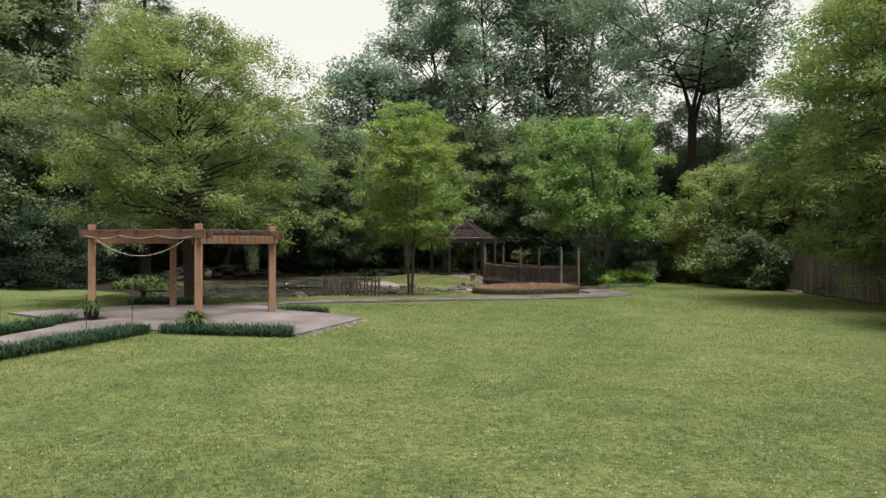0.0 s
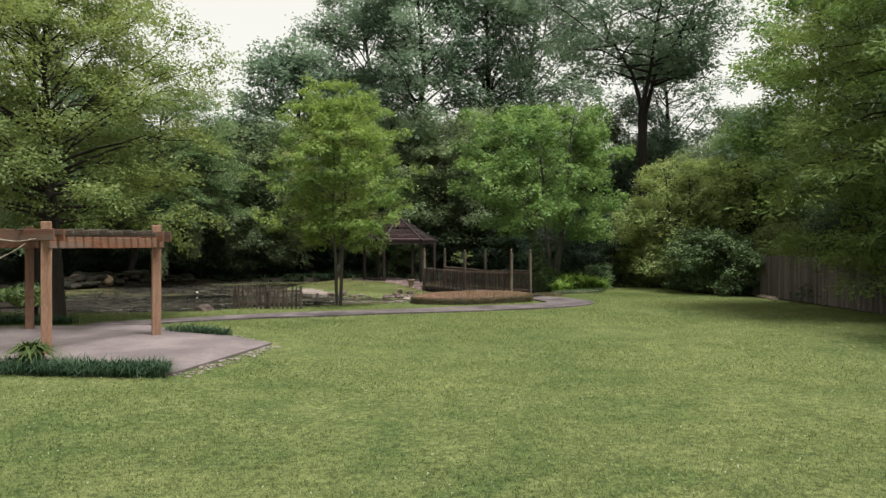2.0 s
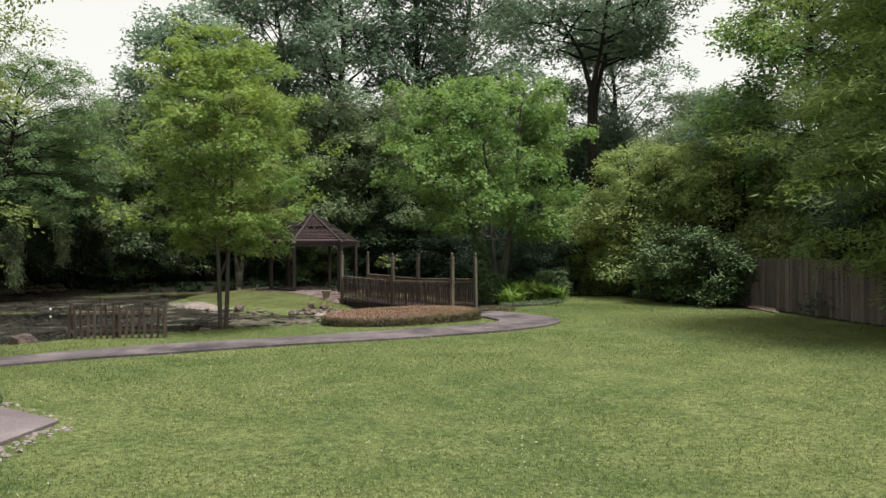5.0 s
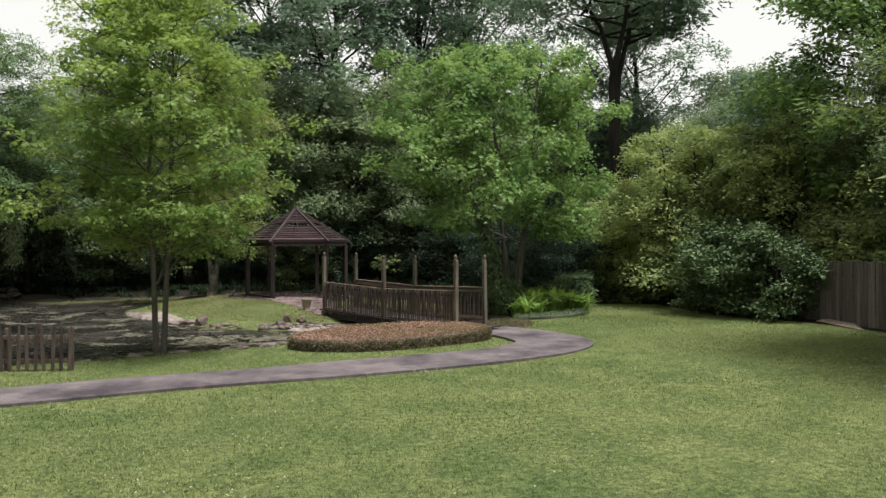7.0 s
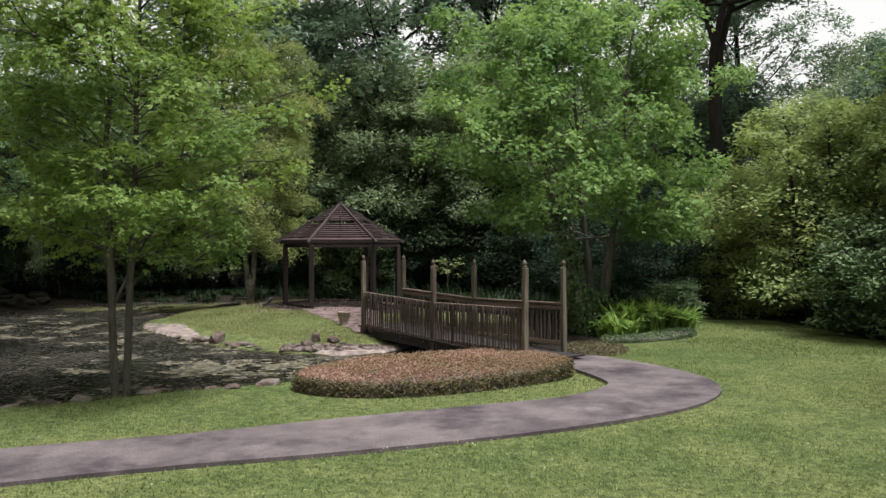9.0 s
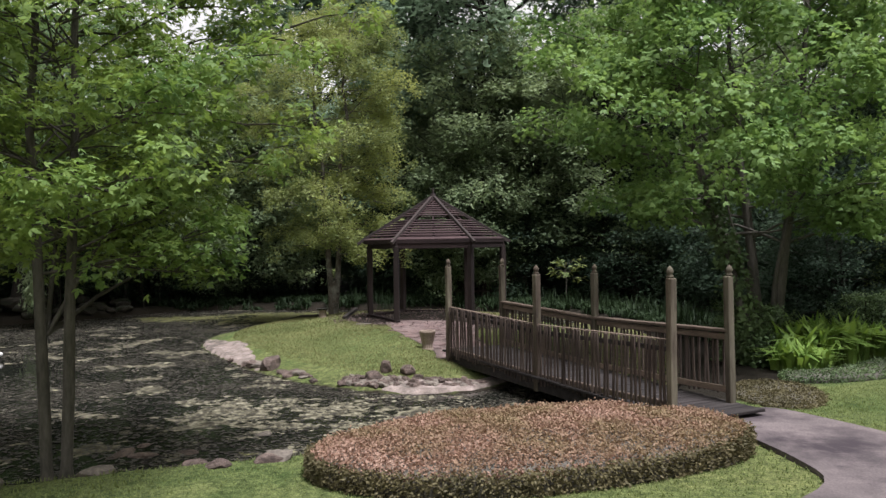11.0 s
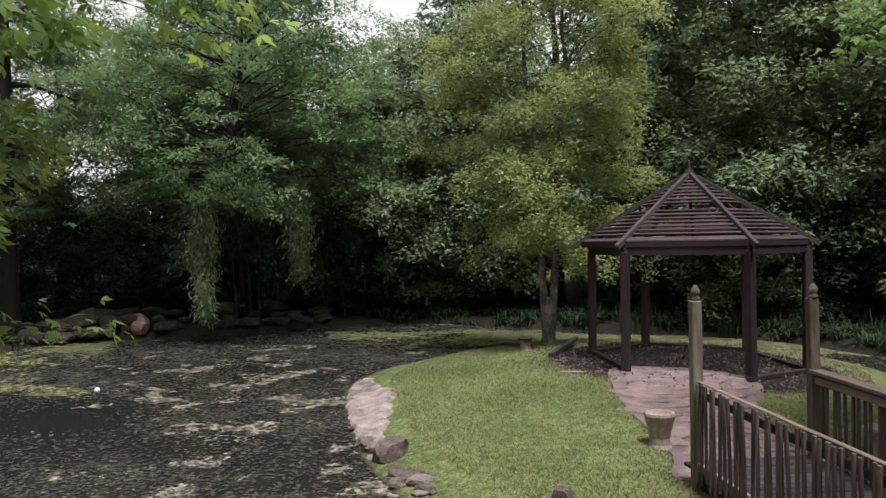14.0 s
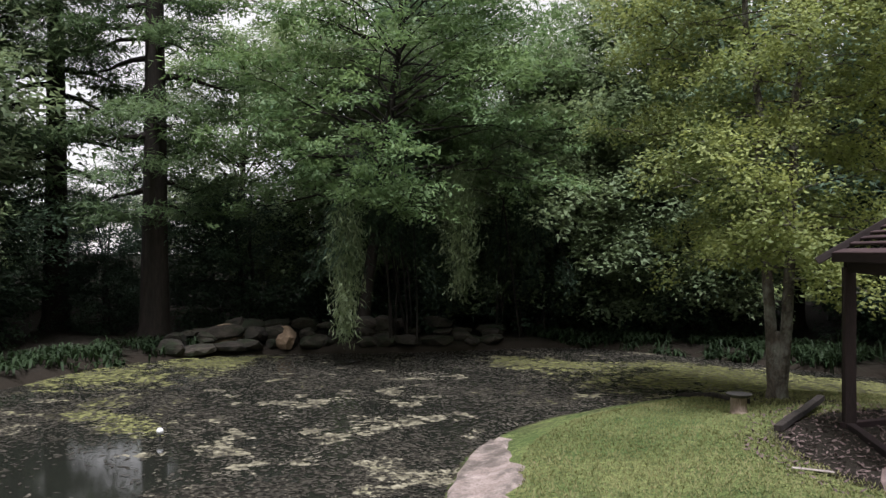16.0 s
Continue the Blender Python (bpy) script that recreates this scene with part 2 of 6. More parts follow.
M_POT = surface("dark_pot", [(0.03, 0.03, 0.028), (0.06, 0.055, 0.05)], 5, 50, 0.7, 0.2)
M_GRAVEL = surface("edge_stone", [(0.149, 0.124, 0.105), (0.260, 0.229, 0.198)], 6, 40, 0.9, 0.4, depth=0.01)
M_WHITE = surface("white_plastic", [(0.7, 0.7, 0.68), (0.8, 0.8, 0.78)], 4, 30, 0.4, 0.05)


def ground_mat():
    """Lawn, woodland floor and pond bed on one sheet, blended by the litter and mud values of the sheet."""
    m, n, l, out = node_mat("ground_cover")
    b = n.new("ShaderNodeBsdfPrincipled")
    b.inputs["Roughness"].default_value = 0.95
    b.inputs["Specular IOR Level"].default_value = 0.1
    g = n.new("ShaderNodeNewGeometry")
    p = g.outputs["Position"]
    broad, mid = noise_tex(n, l, p, 0.16, 4), noise_tex(n, l, p, 1.1, 5, 0.6)
    fine, tiny = noise_tex(n, l, p, 10, 6, 0.75), noise_tex(n, l, p, 42, 5, 0.85)
    r1 = ramp(n, [(0.35, (0.048, 0.079, 0.025)), (0.65, (0.120, 0.138, 0.052))])
    l.new(broad.outputs["Fac"], r1.inputs["Fac"])
    r2 = ramp(n, [(0.34, (0.049, 0.075, 0.024)), (0.66, (0.145, 0.156, 0.064))])
    l.new(mid.outputs["Fac"], r2.inputs["Fac"])
    lawn = mix_rgb(n, l, 0.5, r1.outputs["Color"], r2.outputs["Color"])
    r3 = ramp(n, [(0.36, (0.42, 0.48, 0.42)), (0.64, (1.55, 1.5, 1.5))])
    l.new(fine.outputs["Fac"], r3.inputs["Fac"])
    lawn = mix_rgb(n, l, 0.95, lawn, r3.outputs["Color"], "MULTIPLY")
    r4 = ramp(n, [(0.37, (0.28, 0.32, 0.26)), (0.63, (1.75, 1.68, 1.65))])
    l.new(tiny.outputs["Fac"], r4.inputs["Fac"])
    lawn = mix_rgb(n, l, 0.9, lawn, r4.outputs["Color"], "MULTIPLY")
    # Litter and mud colours are lowered to hold the shade under the trees.
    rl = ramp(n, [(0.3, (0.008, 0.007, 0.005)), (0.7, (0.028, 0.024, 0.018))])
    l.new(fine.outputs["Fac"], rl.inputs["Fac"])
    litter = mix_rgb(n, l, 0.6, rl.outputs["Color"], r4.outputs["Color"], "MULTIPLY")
    # Worn turf colour, also dark enough to stand for shade by the fence.
    worn = mix_rgb(n, l, 0.9, (0.068, 0.068, 0.030), r4.outputs["Color"], "MULTIPLY")
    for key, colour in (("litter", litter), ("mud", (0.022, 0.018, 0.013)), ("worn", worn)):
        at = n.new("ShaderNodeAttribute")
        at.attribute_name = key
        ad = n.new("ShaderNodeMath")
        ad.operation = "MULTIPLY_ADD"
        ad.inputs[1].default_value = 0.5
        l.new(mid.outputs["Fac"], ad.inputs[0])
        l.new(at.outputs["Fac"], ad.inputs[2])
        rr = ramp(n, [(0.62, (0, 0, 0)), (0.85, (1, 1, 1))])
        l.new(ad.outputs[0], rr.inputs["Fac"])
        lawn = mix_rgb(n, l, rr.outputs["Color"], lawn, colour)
    l.new(lawn, b.inputs["Base Color"])
    bp = n.new("ShaderNodeBump")
    bp.inputs["Strength"].default_value, bp.inputs["Distance"].default_value = 0.8, 0.03
    l.new(tiny.outputs["Fac"], bp.inputs["Height"])
    l.new(bp.outputs[0], b.inputs["Normal"])
    l.new(b.outputs[0], out.inputs["Surface"])
    return m


def water_mat():
    """Dark still water with drifting litter, torn beige scum and yellow-green algae that break up the mirror."""
    m, n, l, out = node_mat("pond_water")
    g = n.new("ShaderNodeNewGeometry")
    p = g.outputs["Position"]
    big, mid = noise_tex(n, l, p, 0.30, 4, 0.55), noise_tex(n, l, p, 1.5, 7, 0.66)
    patch = noise_tex(n, l, p, 0.75, 3, 0.5)
    fine, fleck = noise_tex(n, l, p, 6, 5, 0.75), noise_tex(n, l, p, 13, 4, 0.7)

    def weigh(pairs, lo, hi, key=None):
        """Sum of weighted values, cut to a mask between lo and hi."""
        last = None
        if key:
            at = n.new("ShaderNodeAttribute")
            at.attribute_name = key
            last = at.outputs["Fac"]
        for sock, w in pairs:
            ma = n.new("ShaderNodeMath")
            ma.operation = "MULTIPLY_ADD"
            ma.inputs[1].default_value = w
            ma.inputs[2].default_value = 0.0
            l.new(sock, ma.inputs[0])
            if last is not None:
                l.new(last, ma.inputs[2])
            last = ma.outputs[0]
        mr = n.new("ShaderNodeMapRange")
        mr.inputs["From Min"].default_value, mr.inputs["From Max"].default_value = lo, hi
        l.new(last, mr.inputs["Value"])
        return mr.outputs[0]

    def matt(c0, c1, c2, tex, height):
        b = n.new("ShaderNodeBsdfPrincipled")
        b.inputs["Roughness"].default_value = 0.85
        b.inputs["Specular IOR Level"].default_value = 0.08
        r = ramp(n, [(0.42, c0), (0.54, c1), (0.68, c2)])
        l.new(tex.outputs["Fac"], r.inputs["Fac"])
        l.new(r.outputs["Color"], b.inputs["Base Color"])
        bp = n.new("ShaderNodeBump")
        bp.inputs["Strength"].default_value, bp.inputs["Distance"].default_value = height, 0.012
        l.new(tex.outputs["Fac"], bp.inputs["Height"])
        l.new(bp.outputs[0], b.inputs["Normal"])
        return b.outputs[0]

    wet = n.new("ShaderNodeBsdfPrincipled")
    wet.inputs["Base Color"].default_value = (0.012, 0.013, 0.010, 1)
    wet.inputs["Roughness"].default_value = 0.06
    wet.inputs["IOR"].default_value = 1.33
    bw = n.new("ShaderNodeBump")
    bw.inputs["Strength"].default_value, bw.inputs["Distance"].default_value = 0.06, 0.02
    l.new(mid.outputs["Fac"], bw.inputs["Height"])
    l.new(bw.outputs[0], wet.inputs["Normal"])
    last = wet.outputs[0]
    layers = (
        (weigh([(mid.outputs["Fac"], 0.9), (fine.outputs["Fac"], 0.8), (big.outputs["Fac"], 0.7)], 1.19, 1.25, "litter"), matt((0.005, 0.0045, 0.0035), (0.021, 0.019, 0.014), (0.145, 0.132, 0.100), fleck, 0.5)),
        (weigh([(mid.outputs["Fac"], 0.85), (fine.outputs["Fac"], 0.30), (patch.outputs["Fac"], 1.2)], 1.375, 1.43, "scum"), matt((0.050, 0.045, 0.030), (0.140, 0.129, 0.088), (0.29, 0.27, 0.195), fine, 0.5)),
        (weigh([(mid.outputs["Fac"], 1.0), (fine.outputs["Fac"], 0.4), (big.outputs["Fac"], 0.8)], 1.36, 1.50, "algae"), matt((0.046, 0.049, 0.019), (0.122, 0.124, 0.046), (0.215, 0.210, 0.095), fine, 0.5)),
    )
    for mask, shader in layers:
        mix = n.new("ShaderNodeMixShader")
        l.new(mask, mix.inputs["Fac"])
        l.new(last, mix.inputs[1])
        l.new(shader, mix.inputs[2])
        last = mix.outputs[0]
    l.new(last, out.inputs["Surface"])
    return m


M_GROUND, M_WATER = ground_mat(), water_mat()


# ---- mesh helpers ----
def np_mesh(name, verts, faces):
    """A mesh from arrays of places and of faces that all have the same number of corners."""
    verts, faces = np.asarray(verts, np.float32), np.asarray(faces, np.int32)
    me = bpy.data.meshes.new(name)
    k = faces.shape[1]
    me.vertices.add(len(verts))
    me.vertices.foreach_set("co", verts.ravel())
    me.loops.add(faces.size)
    me.loops.foreach_set("vertex_index", faces.ravel())
    me.polygons.add(len(faces))
    me.polygons.foreach_set("loop_start", np.arange(0, faces.size, k, dtype=np.int32))
    me.polygons.foreach_set("loop_total", np.full(len(faces), k, np.int32))
    me.update(calc_edges=True)
    return me


def bm_mesh(name, bm):
    me = bpy.data.meshes.new(name)
    bm.to_mesh(me)
    bm.free()
    return me


def part(name, me, material, parent=None, label="", m=None, smooth=False):
    """Links a mesh (or bmesh) as one object, under a thing or a part."""
    if isinstance(me, bmesh.types.BMesh):
        me = bm_mesh(name, me)
    if not me.materials:
        me.materials.append(material)
    if smooth:
        me.polygons.foreach_set("use_smooth", np.ones(len(me.polygons), bool))
    ob = new(name, me)
    if parent is not None:
        ob.parent = parent
    if m is not None:
        ob.matrix_basis = m
    return tagged(ob, label)


def thing(name, label, category, x=0, y=0, z=0, rz=0, group="", kind=""):
    ob = new(name)
    ob.empty_display_size = 0.2
    ob.matrix_basis = pose(x, y, z, 0, 0, rz)
    return tagged(ob, label, category, group, kind)


def block(sx, sy, sz, bevel=0.008, cz=0.5, rough=0.0, seed=1, cuts=0):
    """A bevelled timber with its base at cz of its height, slightly warped."""
    bm = bmesh.new()
    bmesh.ops.create_cube(bm, size=1, matrix=Matrix.Translation((0, 0, 0.5 - cz)))
    for v in bm.verts:
        v.co = Vector((v.co.x * sx, v.co.y * sy, v.co.z * sz))
    if cuts:
        ax = max(range(3), key=lambda i: (sx, sy, sz)[i])
        es = [e for e in bm.edges if abs((e.verts[0].co - e.verts[1].co)[ax]) > 1e-4]
        bmesh.ops.subdivide_edges(bm, edges=es, cuts=cuts)
    if bevel:
        es = [e for e in bm.edges if len(e.link_faces) == 2 and e.calc_face_angle(0) > 0.5]
        bmesh.ops.bevel(bm, geom=es, offset=bevel, segments=1, affect="EDGES")
    if rough:
        rng = random.Random(seed)
        off = Vector((rng.uniform(0, 9), rng.uniform(0, 9), rng.uniform(0, 9)))
        for v in bm.verts:
            v.co += noise.noise_vector(v.co * 2.2 + off) * rough
    return bm


def along(p, q):
    """A frame at p whose x axis points to q, with z upwards."""
    p, q = Vector(p), Vector(q)
    x = (q - p).normalized()
    y = Vector((0, 0, 1)).cross(x).normalized()
    return Matrix.Translation(p) @ Matrix((x, y, x.cross(y))).transposed().to_4x4()


def beam(name, p, q, w, h, material, parent, label="", rough=0.006, seed=1, over=0.0):
    """A timber from p to q; its middle line runs through both."""
    p, q = Vector(p), Vector(q)
    d = (q - p).normalized()
    p, q = p - d * over, q + d * over
    length = (q - p).length
    bm = block(length, w, h, 0.007, 0.5, rough, seed, max(1, int(length / 0.35)))
    return part(name, bm, material, parent, label, along((p + q) / 2, q))


def tube_np(pts, radii, sides):
    pts = [Vector(p) for p in pts]
    vs, fs = [], []
    for i, (p, r) in enumerate(zip(pts, radii)):
        d = (pts[min(i + 1, len(pts) - 1)] - pts[max(i - 1, 0)]).normalized()
        a = d.orthogonal() if abs(d.z) < 0.9 else Vector((0, 1, 0)).cross(d)
        a.normalize()
        b = d.cross(a)
        for k in range(sides):
            t = 2 * math.pi * k / sides
            vs.append(p + (a * math.cos(t) + b * math.sin(t)) * r)
    for i in range(len(pts) - 1):
        for k in range(sides):
            k2 = (k + 1) % sides
            fs.append((i * sides + k, i * sides + k2, (i + 1) * sides + k2, (i + 1) * sides + k))
    return vs, fs


class Wood:
    """Collects tapered limbs into one mesh."""

    def __init__(self):
        self.v, self.f = [], []

    def add(self, pts, radii, sides=6):
        v, f = tube_np(pts, radii, sides)
        o = len(self.v)
        self.v += [tuple(p) for p in v]
        self.f += [tuple(i + o for i in q) for q in f]


def leaves_np(tips, outs, per, spread, flat, length, width, rng, up=0.6, droop=0.2, size_jit=0.35, tri=False, lobed=False):
    """Leaf blades scattered round twig ends: places and faces."""
    n = len(tips) * per
    c = np.repeat(tips, per, 0) + rng.normal(0, 1, (n, 3)) * np.array([spread, spread, spread * flat])
    o = np.repeat(outs, per, 0)
    a = o * 0.8 + rng.normal(0, 0.7, (n, 3))
    a[:, 2] = a[:, 2] * 0.5 - droop
    a /= np.linalg.norm(a, axis=1, keepdims=True) + 1e-9
    nn = rng.normal(0, 0.36, (n, 3))
    nn[:, 2] += up
    nn += o * 1.1
    b = np.cross(nn, a)
    b /= np.linalg.norm(b, axis=1, keepdims=True) + 1e-9
    nn = np.cross(a, b)
    s = (1 + rng.uniform(-size_jit, size_jit, (n, 1)))
    ln, wd = length * s, width * s
    mid = c + a * ln * 0.45 - nn * ln * 0.06
    if tri:
        v = np.stack([c - b * wd * 0.5, c + b * wd * 0.5, c + a * ln], 1).reshape(-1, 3)
        return v, np.arange(n * 3).reshape(-1, 3)
    if lobed:
        # Three lobes share the stalk's end: one ahead and one to each side.
        rows = [c]
        for turn, k in ((0.0, 1.0), (0.95, 0.72), (-0.95, 0.72)):
            al = a * math.cos(turn) + b * math.sin(turn) - nn * 0.12 * abs(turn)
            bl = b * math.cos(turn) - a * math.sin(turn)
            m2 = c + al * ln * k * 0.5
            rows += [m2 + bl * wd * 0.42 * k, c + al * ln * k - nn * ln * 0.1, m2 - bl * wd * 0.42 * k]
        v = np.stack(rows, 1).reshape(-1, 3)
        i = np.arange(n)[:, None] * 10
        f = np.concatenate([i + np.array([[0, q, q + 1, q + 2]]) for q in (1, 4, 7)], 0)
        return v, f
    v = np.stack([c, mid + b * wd * 0.5 + nn * ln * 0.05, c + a * ln, mid - b * wd * 0.5 + nn * ln * 0.05], 1).reshape(-1, 3)
    return v, np.arange(n * 4).reshape(-1, 4)


PROFILES = {
    "round": lambda s: math.sin(math.pi * min(1, 0.14 + s * 0.86)) ** 0.6,
    "oval": lambda s: math.sin(math.pi * min(1, 0.2 + s * 0.78)) ** 0.75,
    "cone": lambda s: max(0.06, (1 - s) ** 0.8) * min(1, 0.5 + s * 3),
    "vase": lambda s: 0.5 + 0.5 * math.sin(math.pi * min(1, s * 0.9 + 0.1)),
}


def grow(seed, height, clear, radius, limbs, trunk_r, profile="round", stems=((0, 0, 0, 0),), rise=0.5, sag=0.0, twigs=6, twig=0.9, sides=7, wiggle=0.35, fork=0.0, inner=0.45, pad=0.6, pad_n=12, dome=0.45):
    """Trunk stems, limbs and twigs of a tree at the origin. Returns the wood and the twig ends with their outward ways."""
    rng = random.Random(seed)
    wood, tips, outs = Wood(), [], []
    prof = PROFILES[profile]
    for sx, sy, lx, ly in stems:
        n = 9
        pts, rad = [], []
        for i in range(n):
            s = i / (n - 1)
            g = max(0.0, (s - fork) / (1 - fork)) ** 0.85 if fork else s
            wob = 0.0 if i == 0 else wiggle * 0.35
            pts.append(Vector((sx + lx * g + rng.uniform(-wob, wob) * s, sy + ly * g + rng.uniform(-wob, wob) * s, height * 0.93 * s)))
            rad.append(trunk_r * (1.45 if i == 0 else 1.0) * (1 - 0.88 * s) * (1 if s <= fork + 0.02 or len(stems) == 1 or not fork else 0.72) + 0.012)
        pts.insert(1, pts[0].lerp(pts[1], 0.18))
        rad.insert(1, trunk_r * 1.08)
        wood.add(pts, rad, sides + 2)
        k = max(4, limbs // len(stems))
        for j in range(k):
            s = (j + rng.random()) / k
            z = clear + (height * 0.97 - clear) * s
            f = min(0.999, z * 0.96 / (height * 0.93)) * (n - 1)
            i0 = min(n - 2, int(f))
            base = pts[i0 + 1 if i0 else 0].lerp(pts[i0 + 2] if i0 else pts[2], f - i0)
            az = j * 2.39996 + rng.uniform(-0.9, 0.9)
            reach = max(0.3, radius * prof(s) * rng.uniform(0.55, 1.15))
            lift = rise * (0.35 + s) * rng.uniform(0.4, 1.5)
            start = base - Vector((0, 0, min(base.z * 0.5, reach * lift * 0.5)))
            d = Vector((math.cos(az), math.sin(az), 0))
            side = Vector((-d.y, d.x, 0))
            lp, lr = [], []
            m = 6
            bend = rng.uniform(-0.25, 0.25)
            for i in range(m):
                u = i / (m - 1)
                p = start + d * reach * u + side * (bend * reach * u * u + rng.uniform(-1, 1) * 0.05 * reach * u) + Vector((0, 0, reach * (lift * u - sag * u * u) + rng.uniform(-0.06, 0.06) * reach * u))
                lp.append(p)
                lr.append(max(0.008, trunk_r * 0.34 * (1 - s * 0.6) * (1 - 0.85 * u)))
            wood.add(lp, lr, 5)
            for t in range(twigs):
                u = 1.0 if t == 0 else inner + (1 - inner) * (t - 1 + rng.random()) / max(1, twigs - 1)
                fi = u * (m - 1)
                i0 = min(m - 2, int(fi))
                p = lp[i0].lerp(lp[i0 + 1], fi - i0)
                ta = az + rng.choice((-1, 1)) * rng.uniform(0.5, 1.3) * (t > 0)
                tl = twig * rng.uniform(0.5, 1.2)
                q = p + Vector((math.cos(ta), math.sin(ta), rng.uniform(-0.1, 0.6) - sag * 0.4)) * tl
                wood.add([p, p.lerp(q, 0.5) + Vector((0, 0, 0.05 * tl)), q], [0.018, 0.012, 0.005], 3)
                pr = pad * rng.uniform(0.6, 1.25) * (0.75 + 0.25 * prof(s))
                tilt = rng.uniform(-0.45, 0.45)
                for _ in range(pad_n):
                    pa, wz = rng.uniform(0, 6.283), rng.uniform(-0.45, 1.0)
                    w = Vector((math.cos(pa) * math.sqrt(1 - wz * wz), math.sin(pa) * math.sqrt(1 - wz * wz), wz))
                    r = pr * rng.uniform(0.72, 1.0)
                    kc = math.cos(pa - ta)
                    tips.append(q + Vector((w.x * r, w.y * r, w.z * r * dome - sag * r * 0.4 * max(0, kc) + tilt * r * kc)))
                    outs.append(w)
    return wood, np.array([tuple(p) for p in tips]), np.array([tuple(p) for p in outs])


def tree(name, label, wood_mat, leaf_material, grown, leaf, x, y, z, rz=0, scale=1.0, category="tree", group=""):
    """A tree from grown wood and a dict of leaf settings: trunk and crown under one base."""
    wood, tips, outs = grown
    t = thing(name, label, category, x, y, z, rz, group)
    t.scale = (scale,) * 3
    part("trunk", np_mesh("trunk", wood.v, wood.f), wood_mat, t, smooth=True)
    rng = np.random.default_rng(int(abs(x * 13 + y * 7)) + 5)
    v, f = leaves_np(tips, outs, rng=rng, **leaf)
    part("crown", np_mesh("crown", v, f), leaf_material, t)
    return t


def straps(rng, n, radius, length, width, arch, spread_xy=None):
    """Arching strap leaves of a clump: places and faces."""
    if spread_xy is None:
        az0, rr = rng.uniform(0, 2 * np.pi, n), radius * np.sqrt(rng.uniform(0, 1, n))
        base = np.stack([rr * np.cos(az0), rr * np.sin(az0), np.zeros(n)], 1)
    else:
        base = spread_xy
    az = rng.uniform(0, 2 * np.pi, n)
    d = np.stack([np.cos(az), np.sin(az), np.zeros(n)], 1)
    side = np.stack([-np.sin(az), np.cos(az), np.zeros(n)], 1)
    ln = length * rng.uniform(0.6, 1.15, (n, 1))
    ar = arch * rng.uniform(0.3, 1.3, (n, 1))
    wd = width * rng.uniform(0.7, 1.2, (n, 1)) * 0.5
    upv = np.array([[0, 0, 1.0]])
    p1 = base + upv * ln * 0.5 + d * ln * ar * 0.18
    p2 = base + upv * ln * (0.95 - 0.45 * ar) + d * ln * ar * 0.75
    v = np.stack([base - side * wd * 0.7, base + side * wd * 0.7, p1 + side * wd, p1 - side * wd, p2 + side * wd * 0.15, p2 - side * wd * 0.15], 1).reshape(-1, 3)
    i = np.arange(n)[:, None] * 6
    f = np.concatenate([i + np.array([[0, 1, 2, 3]]), i + np.array([[3, 2, 4, 5]])], 0)
    return v, f


def boulder(seed, sx, sy, sz, detail=2, flat=0.35):
    bm = bmesh.new()
    bmesh.ops.create_icosphere(bm, subdivisions=detail, radius=1)
    off = Vector((seed * 3.7, seed * 1.3, seed * 2.1))
    rng = random.Random(seed)
    cuts = [(Vector((rng.uniform(-1, 1), rng.uniform(-1, 1), rng.uniform(-0.5, 0.9))).normalized(), rng.uniform(0.5, 0.8)) for _ in range(7)]
    for v in bm.verts:
        c = v.co.copy()
        k = 1 + 0.45 * noise.noise(c * 0.9 + off) + 0.18 * noise.noise(c * 2.3 + off)
        c = c * k
        for d, h in cuts:
            e = c.dot(d) - h
            if e > 0:
                c -= d * e * 0.9
        for q in (1.0, -1.0):
            if c.z * q > 0.62:
                c.z = q * (0.62 + (c.z * q - 0.62) * flat)
        v.co = Vector((c.x * sx, c.y * sy, c.z * sz))
    return bm


# ---- the lie of the land ----
POND = [(-12, 31.6), (-8.6, 31.2), (-5.7, 31.7), (-4.3, 33.1), (-2.5, 33.7), (-0.6, 34.7), (0.8, 35.3), (1.9, 35.9), (2.5, 37.1), (3.6, 38.1), (4.8, 38.3), (5.6, 38.9), (6.9, 40.6), (7.6, 43), (8.0, 47),
        (7.6, 51), (6, 54.5), (4, 56.6), (2.3, 58), (-0.6, 58.6), (-4, 58.9), (-8, 59.4), (-11.2, 58.6), (-13.6, 55), (-15.3, 53), (-17, 51), (-17.8, 49), (-17.4, 46.5), (-15.8, 44), (-15, 40), (-14, 35)]
ISLE = [(-4.05, 45.9), (-4.95, 47.5), (-5.4, 49.8), (-4.85, 52.5), (-4.0, 54.3), (-2.5, 55.4), (0, 56), (3, 55.3), (4.9, 52.8), (5.4, 49.5), (4.9, 46), (4.2, 43.2), (3.75, 41.4), (2.8, 40.5), (1.5, 40.6), (0, 41.4), (-1, 42.2), (-2, 43.2), (-2.7, 44.1)]
LAWN = [(-40, -40), (17.6, -40), (17.6, 30), (17.3, 37), (15.6, 41), (15.4, 45.5), (12.2, 46.5), (11.9, 43), (10.4, 40.8), (8.9, 39.9), (7.6, 38.6), (5.0, 37.6), (2, 36.5), (-3, 34), (-9, 32), (-13, 33), (-18, 36), (-40, 36)]


def smooth_loop(pts, steps=6):
    out = []
    n = len(pts)
    for i in range(n):
        p0, p1, p2, p3 = (np.array(pts[(i + k) % n], float) for k in (-1, 0, 1, 2))
        for j in range(steps):
            t = j / steps
            out.append(tuple(0.5 * (2 * p1 + (p2 - p0) * t + (2 * p0 - 5 * p1 + 4 * p2 - p3) * t * t + (3 * p1 - p0 - 3 * p2 + p3) * t ** 3)))
    return out


